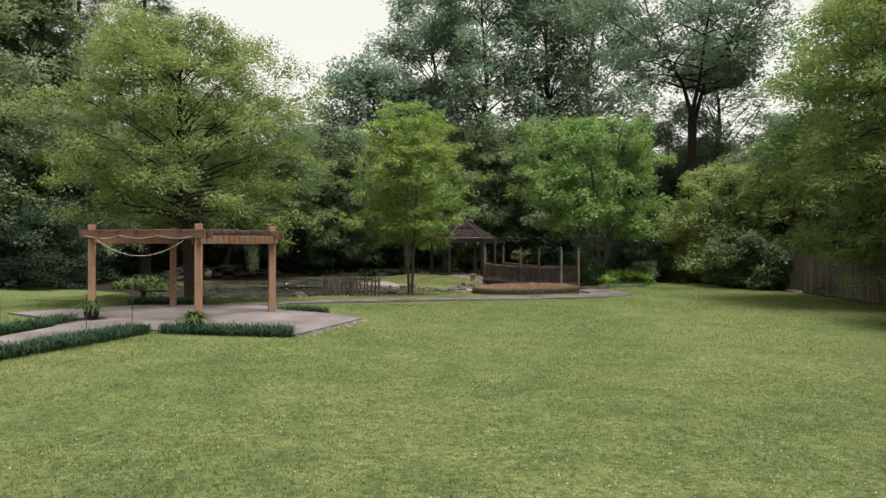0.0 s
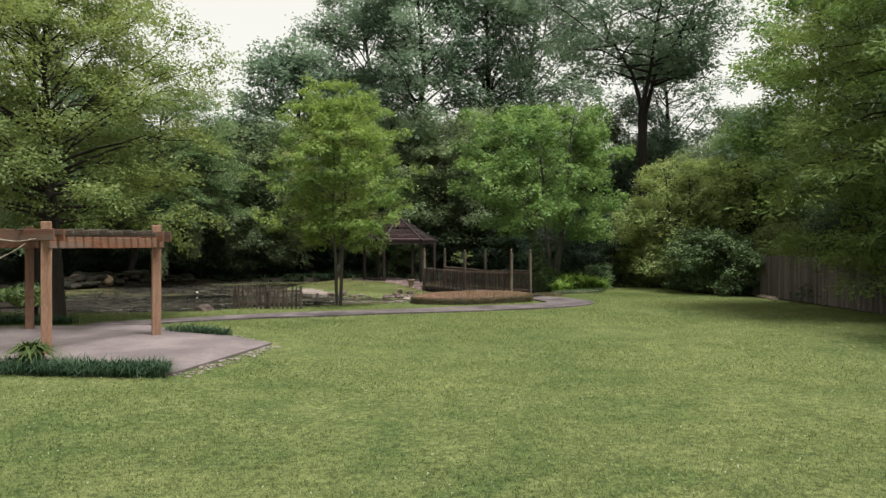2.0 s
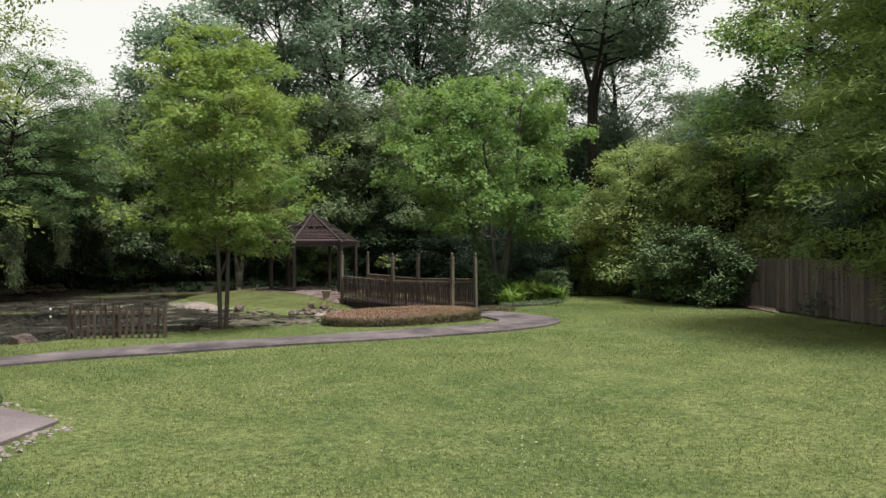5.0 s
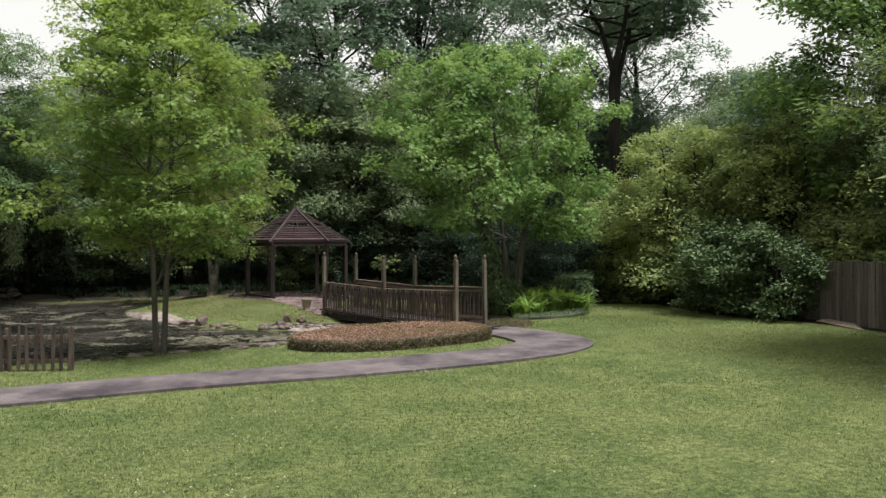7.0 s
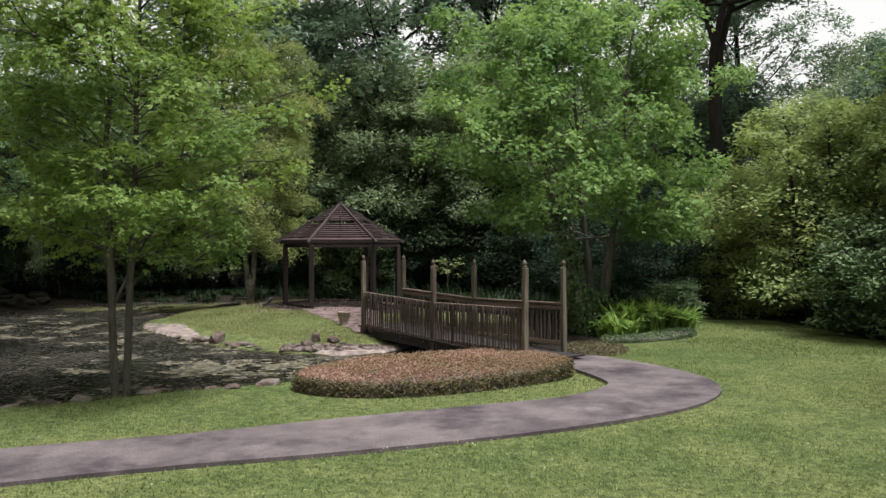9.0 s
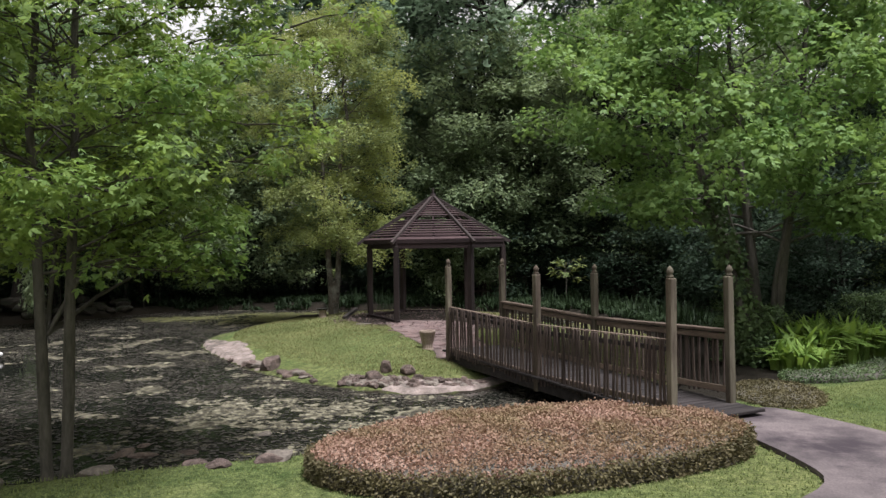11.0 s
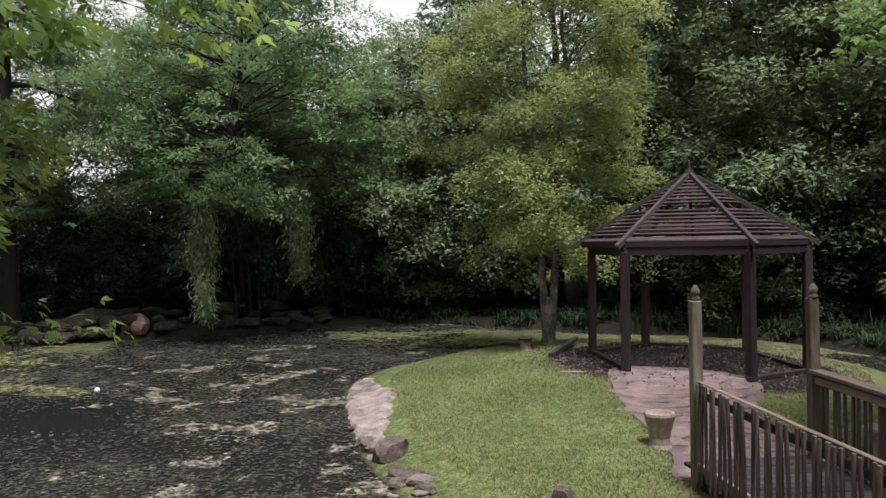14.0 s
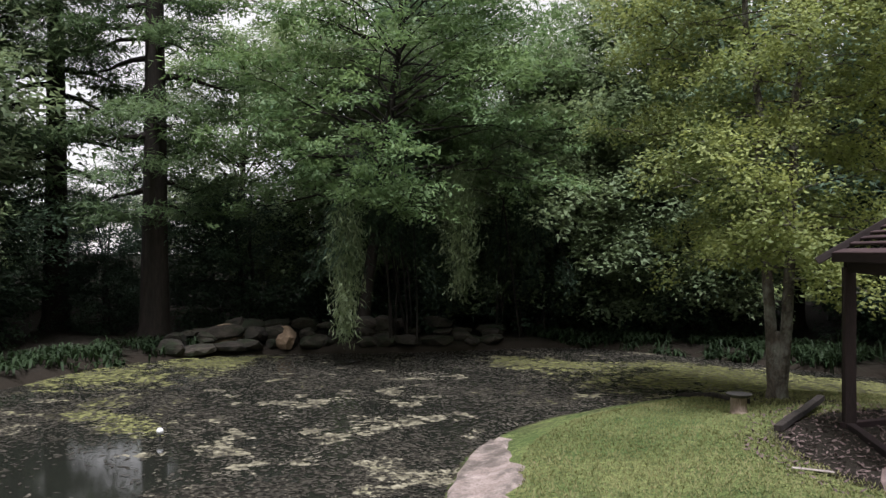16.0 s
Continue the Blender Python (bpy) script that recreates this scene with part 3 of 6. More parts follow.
POND_S, ISLE_S = smooth_loop(POND), smooth_loop(ISLE)


def inside(x, y, poly):
    """Distance to the outline, positive inside."""
    x, y = np.atleast_1d(np.asarray(x, float)), np.atleast_1d(np.asarray(y, float))
    best = np.full(x.shape, 1e9)
    ins = np.zeros(x.shape, bool)
    n = len(poly)
    for i in range(n):
        (ax, ay), (bx, by) = poly[i], poly[(i + 1) % n]
        dx, dy = bx - ax, by - ay
        t = np.clip(((x - ax) * dx + (y - ay) * dy) / (dx * dx + dy * dy + 1e-12), 0, 1)
        best = np.minimum(best, (x - ax - t * dx) ** 2 + (y - ay - t * dy) ** 2)
        if abs(dy) > 1e-12:
            ins ^= ((ay > y) != (by > y)) & (x < dx * (y - ay) / dy + ax)
    return np.where(ins, 1, -1) * np.sqrt(best)


def field(poly):
    """A quick table of inside() for an outline near the pond."""
    fx, fy = np.arange(-24, 14.01, 0.16), np.arange(26, 66.01, 0.16)
    A, B = np.meshgrid(fx, fy)
    tab = inside(A.ravel(), B.ravel(), poly).reshape(A.shape)

    def read(x, y):
        x, y = np.atleast_1d(np.asarray(x, float)), np.atleast_1d(np.asarray(y, float))
        u, w = (x + 24) / 0.16, (y - 26) / 0.16
        ok = (u >= 0) & (u < len(fx) - 1.001) & (w >= 0) & (w < len(fy) - 1.001)
        u, w = np.where(ok, u, 0), np.where(ok, w, 0)
        i, j = u.astype(int), w.astype(int)
        p, q = u - i, w - j
        v = tab[j, i] * (1 - p) * (1 - q) + tab[j, i + 1] * p * (1 - q) + tab[j + 1, i] * (1 - p) * q + tab[j + 1, i + 1] * p * q
        return np.where(ok, v, -5.0)

    return read


in_pond, in_isle = field(POND_S), field(ISLE_S)


def sstep(v, a, b):
    t = np.clip((v - a) / (b - a), 0, 1)
    return t * t * (3 - 2 * t)


def land(x, y):
    """Height of the ground at places x, y."""
    x, y = np.atleast_1d(np.asarray(x, float)), np.atleast_1d(np.asarray(y, float))
    base = 0.05 + 0.20 * sstep(y, 13, 32) + 0.13 * sstep(-x, 0.3, 3) * sstep(y, 8, 17) * (1 - sstep(y, 24, 31)) + 0.5 * sstep(y, 58, 75) + 0.5 * sstep(-x, 17, 30) * sstep(y, 30, 45)
    dp, di = in_pond(x, y), in_isle(x, y)
    pond = base * (1 - sstep(dp, -0.35, 0.25)) - 0.4 * sstep(dp, -0.1, 1.2)
    isle = -0.4 + 0.45 * sstep(di, -1.0, 0.05) + 0.24 * sstep(di, 0.1, 1.3) + 0.24 * sstep(di, 1.0, 3.8)
    return np.where(di > -1.0, np.maximum(pond, isle), pond)


def land1(x, y):
    return float(land(x, y)[0])


def worn_shaded_lawn(x, y):
    """Darkening of the lawn towards the fence: thin worn turf with shade painted in."""
    return np.clip(np.exp(-((x - 8.5) / 4.5) ** 2 - ((y - 5.0) / 5.5) ** 2) + 0.8 * np.exp(-((x - 11.5) / 4.0) ** 2 - ((y - 15) / 6) ** 2) + 0.6 * np.exp(-((x - 14.5) / 3.0) ** 2 - ((y - 25) / 7) ** 2), 0, 1)


def axis(lo, hi, step, far):
    mid = list(np.arange(lo, hi + 1e-6, step))
    a, b, s = [lo], [hi], step
    while a[-1] > -far:
        s *= 1.35
        a.append(a[-1] - s)
        b.append(b[-1] + s)
    return np.array(a[:0:-1] + mid + b[1:])


gx, gy = axis(-22, 20, 0.28, 3000), axis(-4, 62, 0.28, 3000)
X, Y = np.meshgrid(gx, gy)
xf, yf = X.ravel(), Y.ravel()
zf = land(xf, yf)
rough_n = np.array([noise.noise((float(a) * 0.35, float(b) * 0.35, 0.0)) for a, b in zip(xf, yf)])
zf = zf + rough_n * 0.025
cols = len(gx)
ii = (np.arange(len(gy) - 1)[:, None] * cols + np.arange(cols - 1)[None, :]).ravel()
g_me = np_mesh("ground", np.stack([xf, yf, zf], 1), np.stack([ii, ii + 1, ii + cols + 1, ii + cols], 1))
d_lawn, d_pond, d_isle = inside(xf, yf, LAWN), in_pond(xf, yf), in_isle(xf, yf)
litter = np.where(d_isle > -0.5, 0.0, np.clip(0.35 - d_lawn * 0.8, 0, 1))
GAZ_C = (1.33, 50.05)
litter = np.maximum(litter, np.clip((3.2 - np.hypot(xf - GAZ_C[0], yf - GAZ_C[1])) * 1.5, 0, 1))
litter = np.maximum(litter, np.clip((1.6 - np.hypot(xf + 2.4, yf - 52.6)) * 1.2, 0, 1))
FLAG_LOOP = [(0.25, 48.6), (0.65, 46.6), (1.2, 45.2), (1.7, 44.3), (2.2, 43.4), (2.45, 42.6), (3.6, 43.7), (3.4, 44.6), (2.9, 46.0), (2.6, 48.6)]
litter = np.maximum(litter, np.clip(0.55 + inside(xf, yf, FLAG_LOOP) * 3, 0, 1))
litter = np.where(d_isle > 0, np.maximum(litter, np.clip(0.48 - 0.22 * d_isle, 0, 1)), litter)
mud = np.maximum(np.clip(0.1 - zf * 5, 0, 1), np.where((d_isle > -3) & (d_isle < 3), np.clip(0.75 - np.abs(d_isle + 0.2) * 1.6, 0, 1), 0))
mud = np.maximum(mud, np.where((d_pond > -3) & (d_isle < -3), np.clip(0.9 + d_pond * 3, 0, 1), 0))
litter = np.where(np.hypot((xf + 13) / 11, (yf - 86) / 11) < 1, 0.0, litter)
# The worn value carries both thin turf and the painted fence-side shade.
for key, val in (("litter", litter), ("mud", mud), ("worn", worn_shaded_lawn(xf, yf) * 0.6)):
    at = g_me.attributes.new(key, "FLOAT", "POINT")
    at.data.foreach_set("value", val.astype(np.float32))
ground = part("ground", g_me, M_GROUND, None, "mown green lawn that gives way to leaf litter, darkened for shade, under the trees", smooth=True)
tagged(ground, category="ground", kind="structure")

# Water: one sheet a little larger than the pond, the banks rise through it.
wgx, wgy = np.arange(-20, 10.01, 0.3), np.arange(29, 62.01, 0.3)
WX, WY = np.meshgrid(wgx, wgy)
wxf, wyf = WX.ravel(), WY.ravel()
wi = (np.arange(len(wgy) - 1)[:, None] * len(wgx) + np.arange(len(wgx) - 1)[None, :]).ravel()
near = in_pond(wxf, wyf) > -0.8
wi = wi[near[wi] | near[wi + 1] | near[wi + len(wgx)] | near[wi + len(wgx) + 1]]
w_me = np_mesh("water", np.stack([wxf, wyf, np.zeros(len(wxf))], 1), np.stack([wi, wi + 1, wi + len(wgx) + 1, wi + len(wgx)], 1))


def spot(x, y, rx, ry):
    return np.exp(-((wxf - x) / rx) ** 2 - ((wyf - y) / ry) ** 2)


w_open = spot(-9.6, 43.5, 1.0, 0.8) + spot(-7.9, 42.6, 1.3, 0.9) + spot(-5.5, 41.8, 1.0, 0.8)
w_scum = 0.20 * spot(-0.2, 39.2, 2.2, 2.4) + 0.08 * spot(0.6, 37.9, 3.4, 1.7) + 0.10 * spot(-5, 44, 3, 3) + 0.10 * spot(-8.5, 47.5, 2.5, 3) + 0.12 * spot(-11, 43.5, 3, 2) + 0.26 * spot(2.5, 39.0, 2, 1.2) - 0.35 * w_open - 0.02
w_algae = 0.40 * spot(-15.8, 46.6, 2.4, 2.6) + 0.40 * spot(-16.3, 49.8, 1.3, 1.6) + 0.28 * spot(-10.5, 44.6, 2.2, 0.6) + 0.40 * spot(-5.2, 55.0, 4.6, 2.3) + 0.75 * spot(1, 57, 7, 1.4) + 0.8 * spot(6.8, 49, 2.0, 7.5) + 0.22 * spot(-11, 55.3, 3, 0.9) + 0.16 * spot(1.2, 36.8, 1.5, 1.0) + 0.10 * spot(-11, 49, 5, 4) + 0.0
for key, val in (("scum", w_scum), ("algae", w_algae), ("litter", -0.22 * w_open)):
    at = w_me.attributes.new(key, "FLOAT", "POINT")
    at.data.foreach_set("value", val.astype(np.float32))
water = part("water", w_me, M_WATER, None, "still dark pond water covered with drifting leaves and algae")
tagged(water, category="pond", kind="structure")


def slab(name, outline, material, label, thick, lift, category, smooth=0):
    """A paved slab that follows the ground, with a bevelled edge."""
    pts = smooth_loop(outline, smooth) if smooth else outline
    bm = bmesh.new()
    top = [bm.verts.new((a, b, 0.0)) for a, b in pts]
    f = bm.faces.new(top)
    if f.normal.z < 0:
        f.normal_flip()
    f.normal_update()
    if f.normal.z < 0:
        bmesh.ops.reverse_faces(bm, faces=[f])
    ext = bmesh.ops.extrude_face_region(bm, geom=[f])
    for v in ext["geom"]:
        if isinstance(v, bmesh.types.BMVert):
            v.co.z = 1.0
    bmesh.ops.triangulate(bm, faces=[q for q in bm.faces if len(q.verts) > 4])
    long = [e for e in bm.edges if e.calc_length() > 1.2]
    bmesh.ops.subdivide_edges(bm, edges=long, cuts=3)
    bmesh.ops.triangulate(bm, faces=[q for q in bm.faces if len(q.verts) > 4])
    for v in bm.verts:
        h = land1(v.co.x, v.co.y)
        v.co.z = h + lift if v.co.z > 0.5 else h + lift - thick
    bmesh.ops.recalc_face_normals(bm, faces=bm.faces[:])
    ob = part(name, bm, material, None, label)
    return tagged(ob, category=category, kind="structure")


PATH_LOOP = [(-6.2, 24.6), (-5.2, 26.5), (-3.1, 28.0), (-1.5, 28.85), (-0.2, 29.45), (1.3, 29.95), (3.05, 30.4), (5.0, 31.03), (6.76, 31.83), (8.2, 32.75), (9.05, 33.9), (9.25, 35.1), (8.95, 36.3), (8.4, 37.35), (7.75, 38.1),
             (7.0, 37.4), (7.03, 36.5), (7.3, 35.4), (7.3, 34.5), (6.4, 33.55), (5.2, 33.05), (3.0, 32.2), (1.1, 31.42), (-0.66, 30.88), (-2.15, 30.3), (-3.6, 29.5), (-5.1, 28.2), (-7.3, 26.3)]
slab("pavement_path", PATH_LOOP, M_PATH, "curving stained concrete garden path with a worn edge", 0.14, 0.05, "path", 4)
PATIO = [(-2.55, 18.0), (-1.5, 22.3), (-4.5, 24.45), (-5.3, 25.6), (-9.6, 25.4), (-11.4, 23.8), (-12.6, 22.6), (-10.2, 21.0), (-9.3, 19.2), (-9.6, 15.0), (-8.3, 14.0), (-7.6, 17.0), (-6.5, 18.75), (-6.0, 18.55)]
slab("pavement_patio", PATIO, M_PATIO, "pale pinkish concrete patio under the pergola", 0.14, 0.06, "patio")

# Pale concrete lip along the island's shore, broad at its tip and before the bridge.
bm = bmesh.new()
rows = []
cx, cy = 0.6, 48.2
LIP_LOOP = smooth_loop(ISLE, 12)
for px, py in LIP_LOOP:
    nx, ny = px - cx, py - cy
    ln = math.hypot(nx, ny)
    nx, ny = nx / ln, ny / ln
    k = noise.noise((px * 0.7, py * 0.7, 3.0))
    k2 = noise.noise((px * 3.1, py * 3.1, 1.0))
    broad = 0.02 + 0.80 * float(sstep(-px, 1.9, 3.4)) * float(1 - sstep(py, 46.0, 49.5)) + 0.45 * float(sstep(px, 0.6, 2.0)) * float(1 - sstep(py, 41.8, 43)) + 0.10 * float(1 - sstep(py, 43.5, 45)) + 0.24 * k + 0.16 * k2
    show = float(sstep(broad, 0.15, 0.4))
    broad = max(0.04, broad)
    row = [(0.28, -0.3), (0.10 + 0.05 * k2, -0.03 - 0.1 * (1 - show))]
    row = [bm.verts.new((px + nx * a, py + ny * a, z)) for a, z in row]
    for j in range(6):
        a = -broad * j / 5
        x, y = px + nx * a, py + ny * a
        n3 = noise.noise((x * 4, y * 4, 8.0)) * 0.02 + noise.noise((x * 11, y * 11, 2.0)) * 0.012
        z = land1(x, y) + (0.05 if j < 5 else -0.04) * show - 0.07 * (1 - show) + (n3 if j < 5 else 0)
        row.append(bm.verts.new((x, y, z)))
    rows.append(row)
for a, b in zip(rows, rows[1:] + rows[:1]):
    for j in range(7):
        bm.faces.new((a[j], b[j], b[j + 1], a[j + 1]))
bmesh.ops.recalc_face_normals(bm, faces=bm.faces[:])
lip = part("trim_shore", bm, M_LIP, None, "weathered pinkish concrete lip round the island's shore", smooth=True)
tagged(lip, category="kerb", kind="structure")


# ---- pergola ----
def pergola():
    t = thing("pergola", "reddish cedar pergola with weathered rafters on four posts", "pergola")
    f, r = Vector((-5.8, 20.35)), Vector((-4.5, 23.35))
    e = Vector((-3.74, 1.46))
    posts = [f, r, f + e, r + e]
    for i, p in enumerate(posts):
        h = land1(p.x, p.y)
        part("post", block(0.21, 0.21, 3.06 - h, 0.012, 0, 0.006, i + 3, 6), M_CEDAR_V, t, m=pose(p.x, p.y, h, 0, 0, 23.5))
    u, w = (r - f).normalized(), e.normalized()
    z = 2.72

    def run(a, b, off, zz, wd, ht, over, mat, lab="", seed=1):
        return beam("beam", (a.x + off.x, a.y + off.y, zz), (b.x + off.x, b.y + off.y, zz), wd, ht, mat, t, lab, 0.012, seed, over)

    for k, (a, b, n) in enumerate(((f, f + e, u), (r, r + e, u), (f, r, w), (f + e, r + e, w))):
        for s in (-0.13, 0.13):
            low = 0 if k < 2 else -0.10
            run(a, b, n * s, z + low + (0.06 if k < 2 else 0), 0.05, 0.24, 0.34 if k < 2 else 0.1, M_CEDAR_H, seed=k * 2 + int(s > 0))
    # Rafters lie across the two side beams and poke out past them.
    for j in range(14):
        s = (j + 0.5) / 14
        a = f + (r - f) * s
        short = 0.25 + 0.18 * ((j * 7) % 3)
        beam("rafter", (a.x, a.y, z + 0.10 + 0.025 * ((j * 7) % 3)), (a.x + e.x, a.y + e.y, z + 0.10 + 0.025 * ((j * 5) % 3)), 0.036, 0.085, M_LATH, t, "", 0.016, j, 0.22 + short * 0.3)
    for j, s in enumerate((0.12, 0.33, 0.52, 0.7, 0.88)):
        a, b = f + e * s, r + e * s
        beam("lath", (a.x, a.y, z + 0.165), (b.x, b.y, z + 0.175), 0.09, 0.035, M_LATH, t, "", 0.012, j, 0.3)
    # A string of lights hangs slack between two posts.
    pts = []
    a, b = f + e * 0.88, f + e * 0.07
    for i in range(15):
        s = i / 14
        p = a.lerp(b, s) - u * 0.25
        pts.append((p.x, p.y, 2.60 - 0.5 * 4 * s * (1 - s) * 0.9))
    v, q = tube_np(pts, [0.007] * 15, 5)
    part("rope", np_mesh("rope", v, q), M_ROPE, t, "slack pale string hung between the posts")
    pts = []
    a, b = f + e * 1.02, f + e * 0.02
    for i in range(24):
        s = i / 23
        p = a.lerp(b, s) - u * 0.19
        pts.append((p.x, p.y, 2.74 - 0.09 * abs(math.sin(s * 9))))
    v, q = tube_np(pts, [0.009] * 24, 4)
    part("string", np_mesh("string", v, q), M_ROPE, t)


pergola()


# ---- gazebo ----
def gazebo():
    t = thing("gazebo", "dark weathered six-sided wooden gazebo with an open slatted roof", "gazebo")
    cx, cy, R, turn = GAZ_C[0], GAZ_C[1], 2.12, radians(7)
    cor = [(cx + R * math.cos(radians(240 + 60 * i) + turn), cy + R * math.sin(radians(240 + 60 * i) + turn)) for i in range(6)]
    cor[5] = (-0.71, 50.13)
    for i, (x, y) in enumerate(cor):
        h = land1(x, y) - 0.03
        part("post", block(0.15, 0.15, 2.72 - h, 0.012, 0, 0.008, i + 30, 5), M_GAZ_V, t, m=pose(x, y, h, 0, 0, 60 * i))
    ze, za, Re = 2.82, 4.2, 2.27
    apex = Vector((cx, cy, za))
    eave = [Vector((cx + Re * math.cos(radians(240 + 60 * i) + turn), cy + Re * math.sin(radians(240 + 60 * i) + turn), ze)) for i in range(6)]
    for i in range(6):
        a, b = cor[i], cor[(i + 1) % 6]
        beam("ring_beam", (*a, 2.72), (*b, 2.72), 0.07, 0.15, M_GAZ_H, t, "", 0.006, i, 0.06)
        p, q = eave[i], eave[(i + 1) % 6]
        ip, iq = p.lerp(apex, 0.05), q.lerp(apex, 0.05)
        beam("fascia", ip - Vector((0, 0, 0.03)), iq - Vector((0, 0, 0.03)), 0.045, 0.13, M_GAZ_H, t, "", 0.006, i + 9)
        end = p.lerp(apex, -0.035)
        beam("hip_rafter", end + Vector((0, 0, 0.03)), p.lerp(apex, 0.97) + Vector((0, 0, 0.05)), 0.08, 0.10, M_GAZ_TIP, t, "paler hip rafter with a cut end", 0.006, i + 20)
        mid_e = (p + q) / 2
        beam("common_rafter", mid_e.lerp(apex, 0.06) - Vector((0, 0, 0.07)), mid_e.lerp(apex, 0.93) - Vector((0, 0, 0.05)), 0.05, 0.09, M_GAZ_H, t, "", 0.004, i + 40)
    # Slats, row by row; rows shrink towards the peak, a wide board closes the eave and one gap splits the roof in two tiers.
    rows = [(0.075, 0.15)] + [(0.15 + 0.0525 * q, 0.062) for q in range(7)] + [(0.585 + 0.0525 * q, 0.062) for q in range(8)]
    for j, (s, wide) in enumerate(rows):
        for i in range(6):
            p, q = eave[i].lerp(apex, s), eave[(i + 1) % 6].lerp(apex, s)
            n = (q - p).cross(apex - p).normalized()
            ob = beam("slat", p, q, wide, 0.03, M_GAZ_SLAT_LIT, t, "", 0.005, j * 6 + i)
            xax = (q - p).normalized()
            rot = Matrix((xax, n.cross(xax), n)).transposed().to_4x4()
            ob.matrix_basis = Matrix.Translation((p + q) / 2 + n * 0.012) @ rot @ Matrix.Rotation(radians(-4 - 5 * ((j * 5 + i) % 3)), 4, "X")
    bm = bmesh.new()
    bmesh.ops.create_cone(bm, segments=6, radius1=0.13, radius2=0.08, depth=0.26, cap_ends=True)
    part("peak_block", bm, M_GAZ_TIP, t, m=pose(cx, cy, za + 0.0))
    part("finial", block(0.055, 0.055, 0.2, 0.012, 0, 0.004, 3, 2), M_GAZ_TIP, t, "small pale peak finial", pose(cx, cy, za + 0.1, 0, 0, 20))
    # Timber edging round the floor.
    for i in range(6):
        a, b = cor[i], cor[(i + 1) % 6]
        if i == 0:
            continue
        za_, zb_ = land1(*a) + 0.03, land1(*b) + 0.03
        beam("floor_edging", (*a, za_), (*b, zb_), 0.11, 0.11, M_GAZ_H, t, "", 0.012, i + 60, 0.12)


gazebo()

# Mulch floor inside the gazebo, scattered chips round it.
rng = np.random.default_rng(4)
n = 5200
rr, aa = 3.3 * np.sqrt(rng.uniform(0, 1, n)), rng.uniform(0, 2 * np.pi, n)
mx, my = GAZ_C[0] + rr * np.cos(aa), GAZ_C[1] + rr * np.sin(aa)
tips = np.stack([mx, my, land(mx, my) + 0.012], 1)
v, f = leaves_np(tips, rng.normal(0, 1, (n, 3)), 1, 0.01, 0.3, 0.075, 0.03, rng, up=2.5, droop=0.0)
chips = part("mulch_chips", np_mesh("mulch_chips", v, f), M_MULCH, None)
tagged(chips, "dark brown bark mulch on the gazebo floor", "mulch", kind="stuff")


# ---- foot bridge ----
B_NEAR = [(2.64, 42.40, 0.34, 2.44), (4.46, 39.84, 0.24, 2.36), (6.25, 37.07, 0.27, 2.40)]
B_FAR = [(3.72, 43.35, 0.40, 2.42), (5.52, 40.76, 0.24, 2.34), (7.23, 37.95, 0.27, 2.38)]


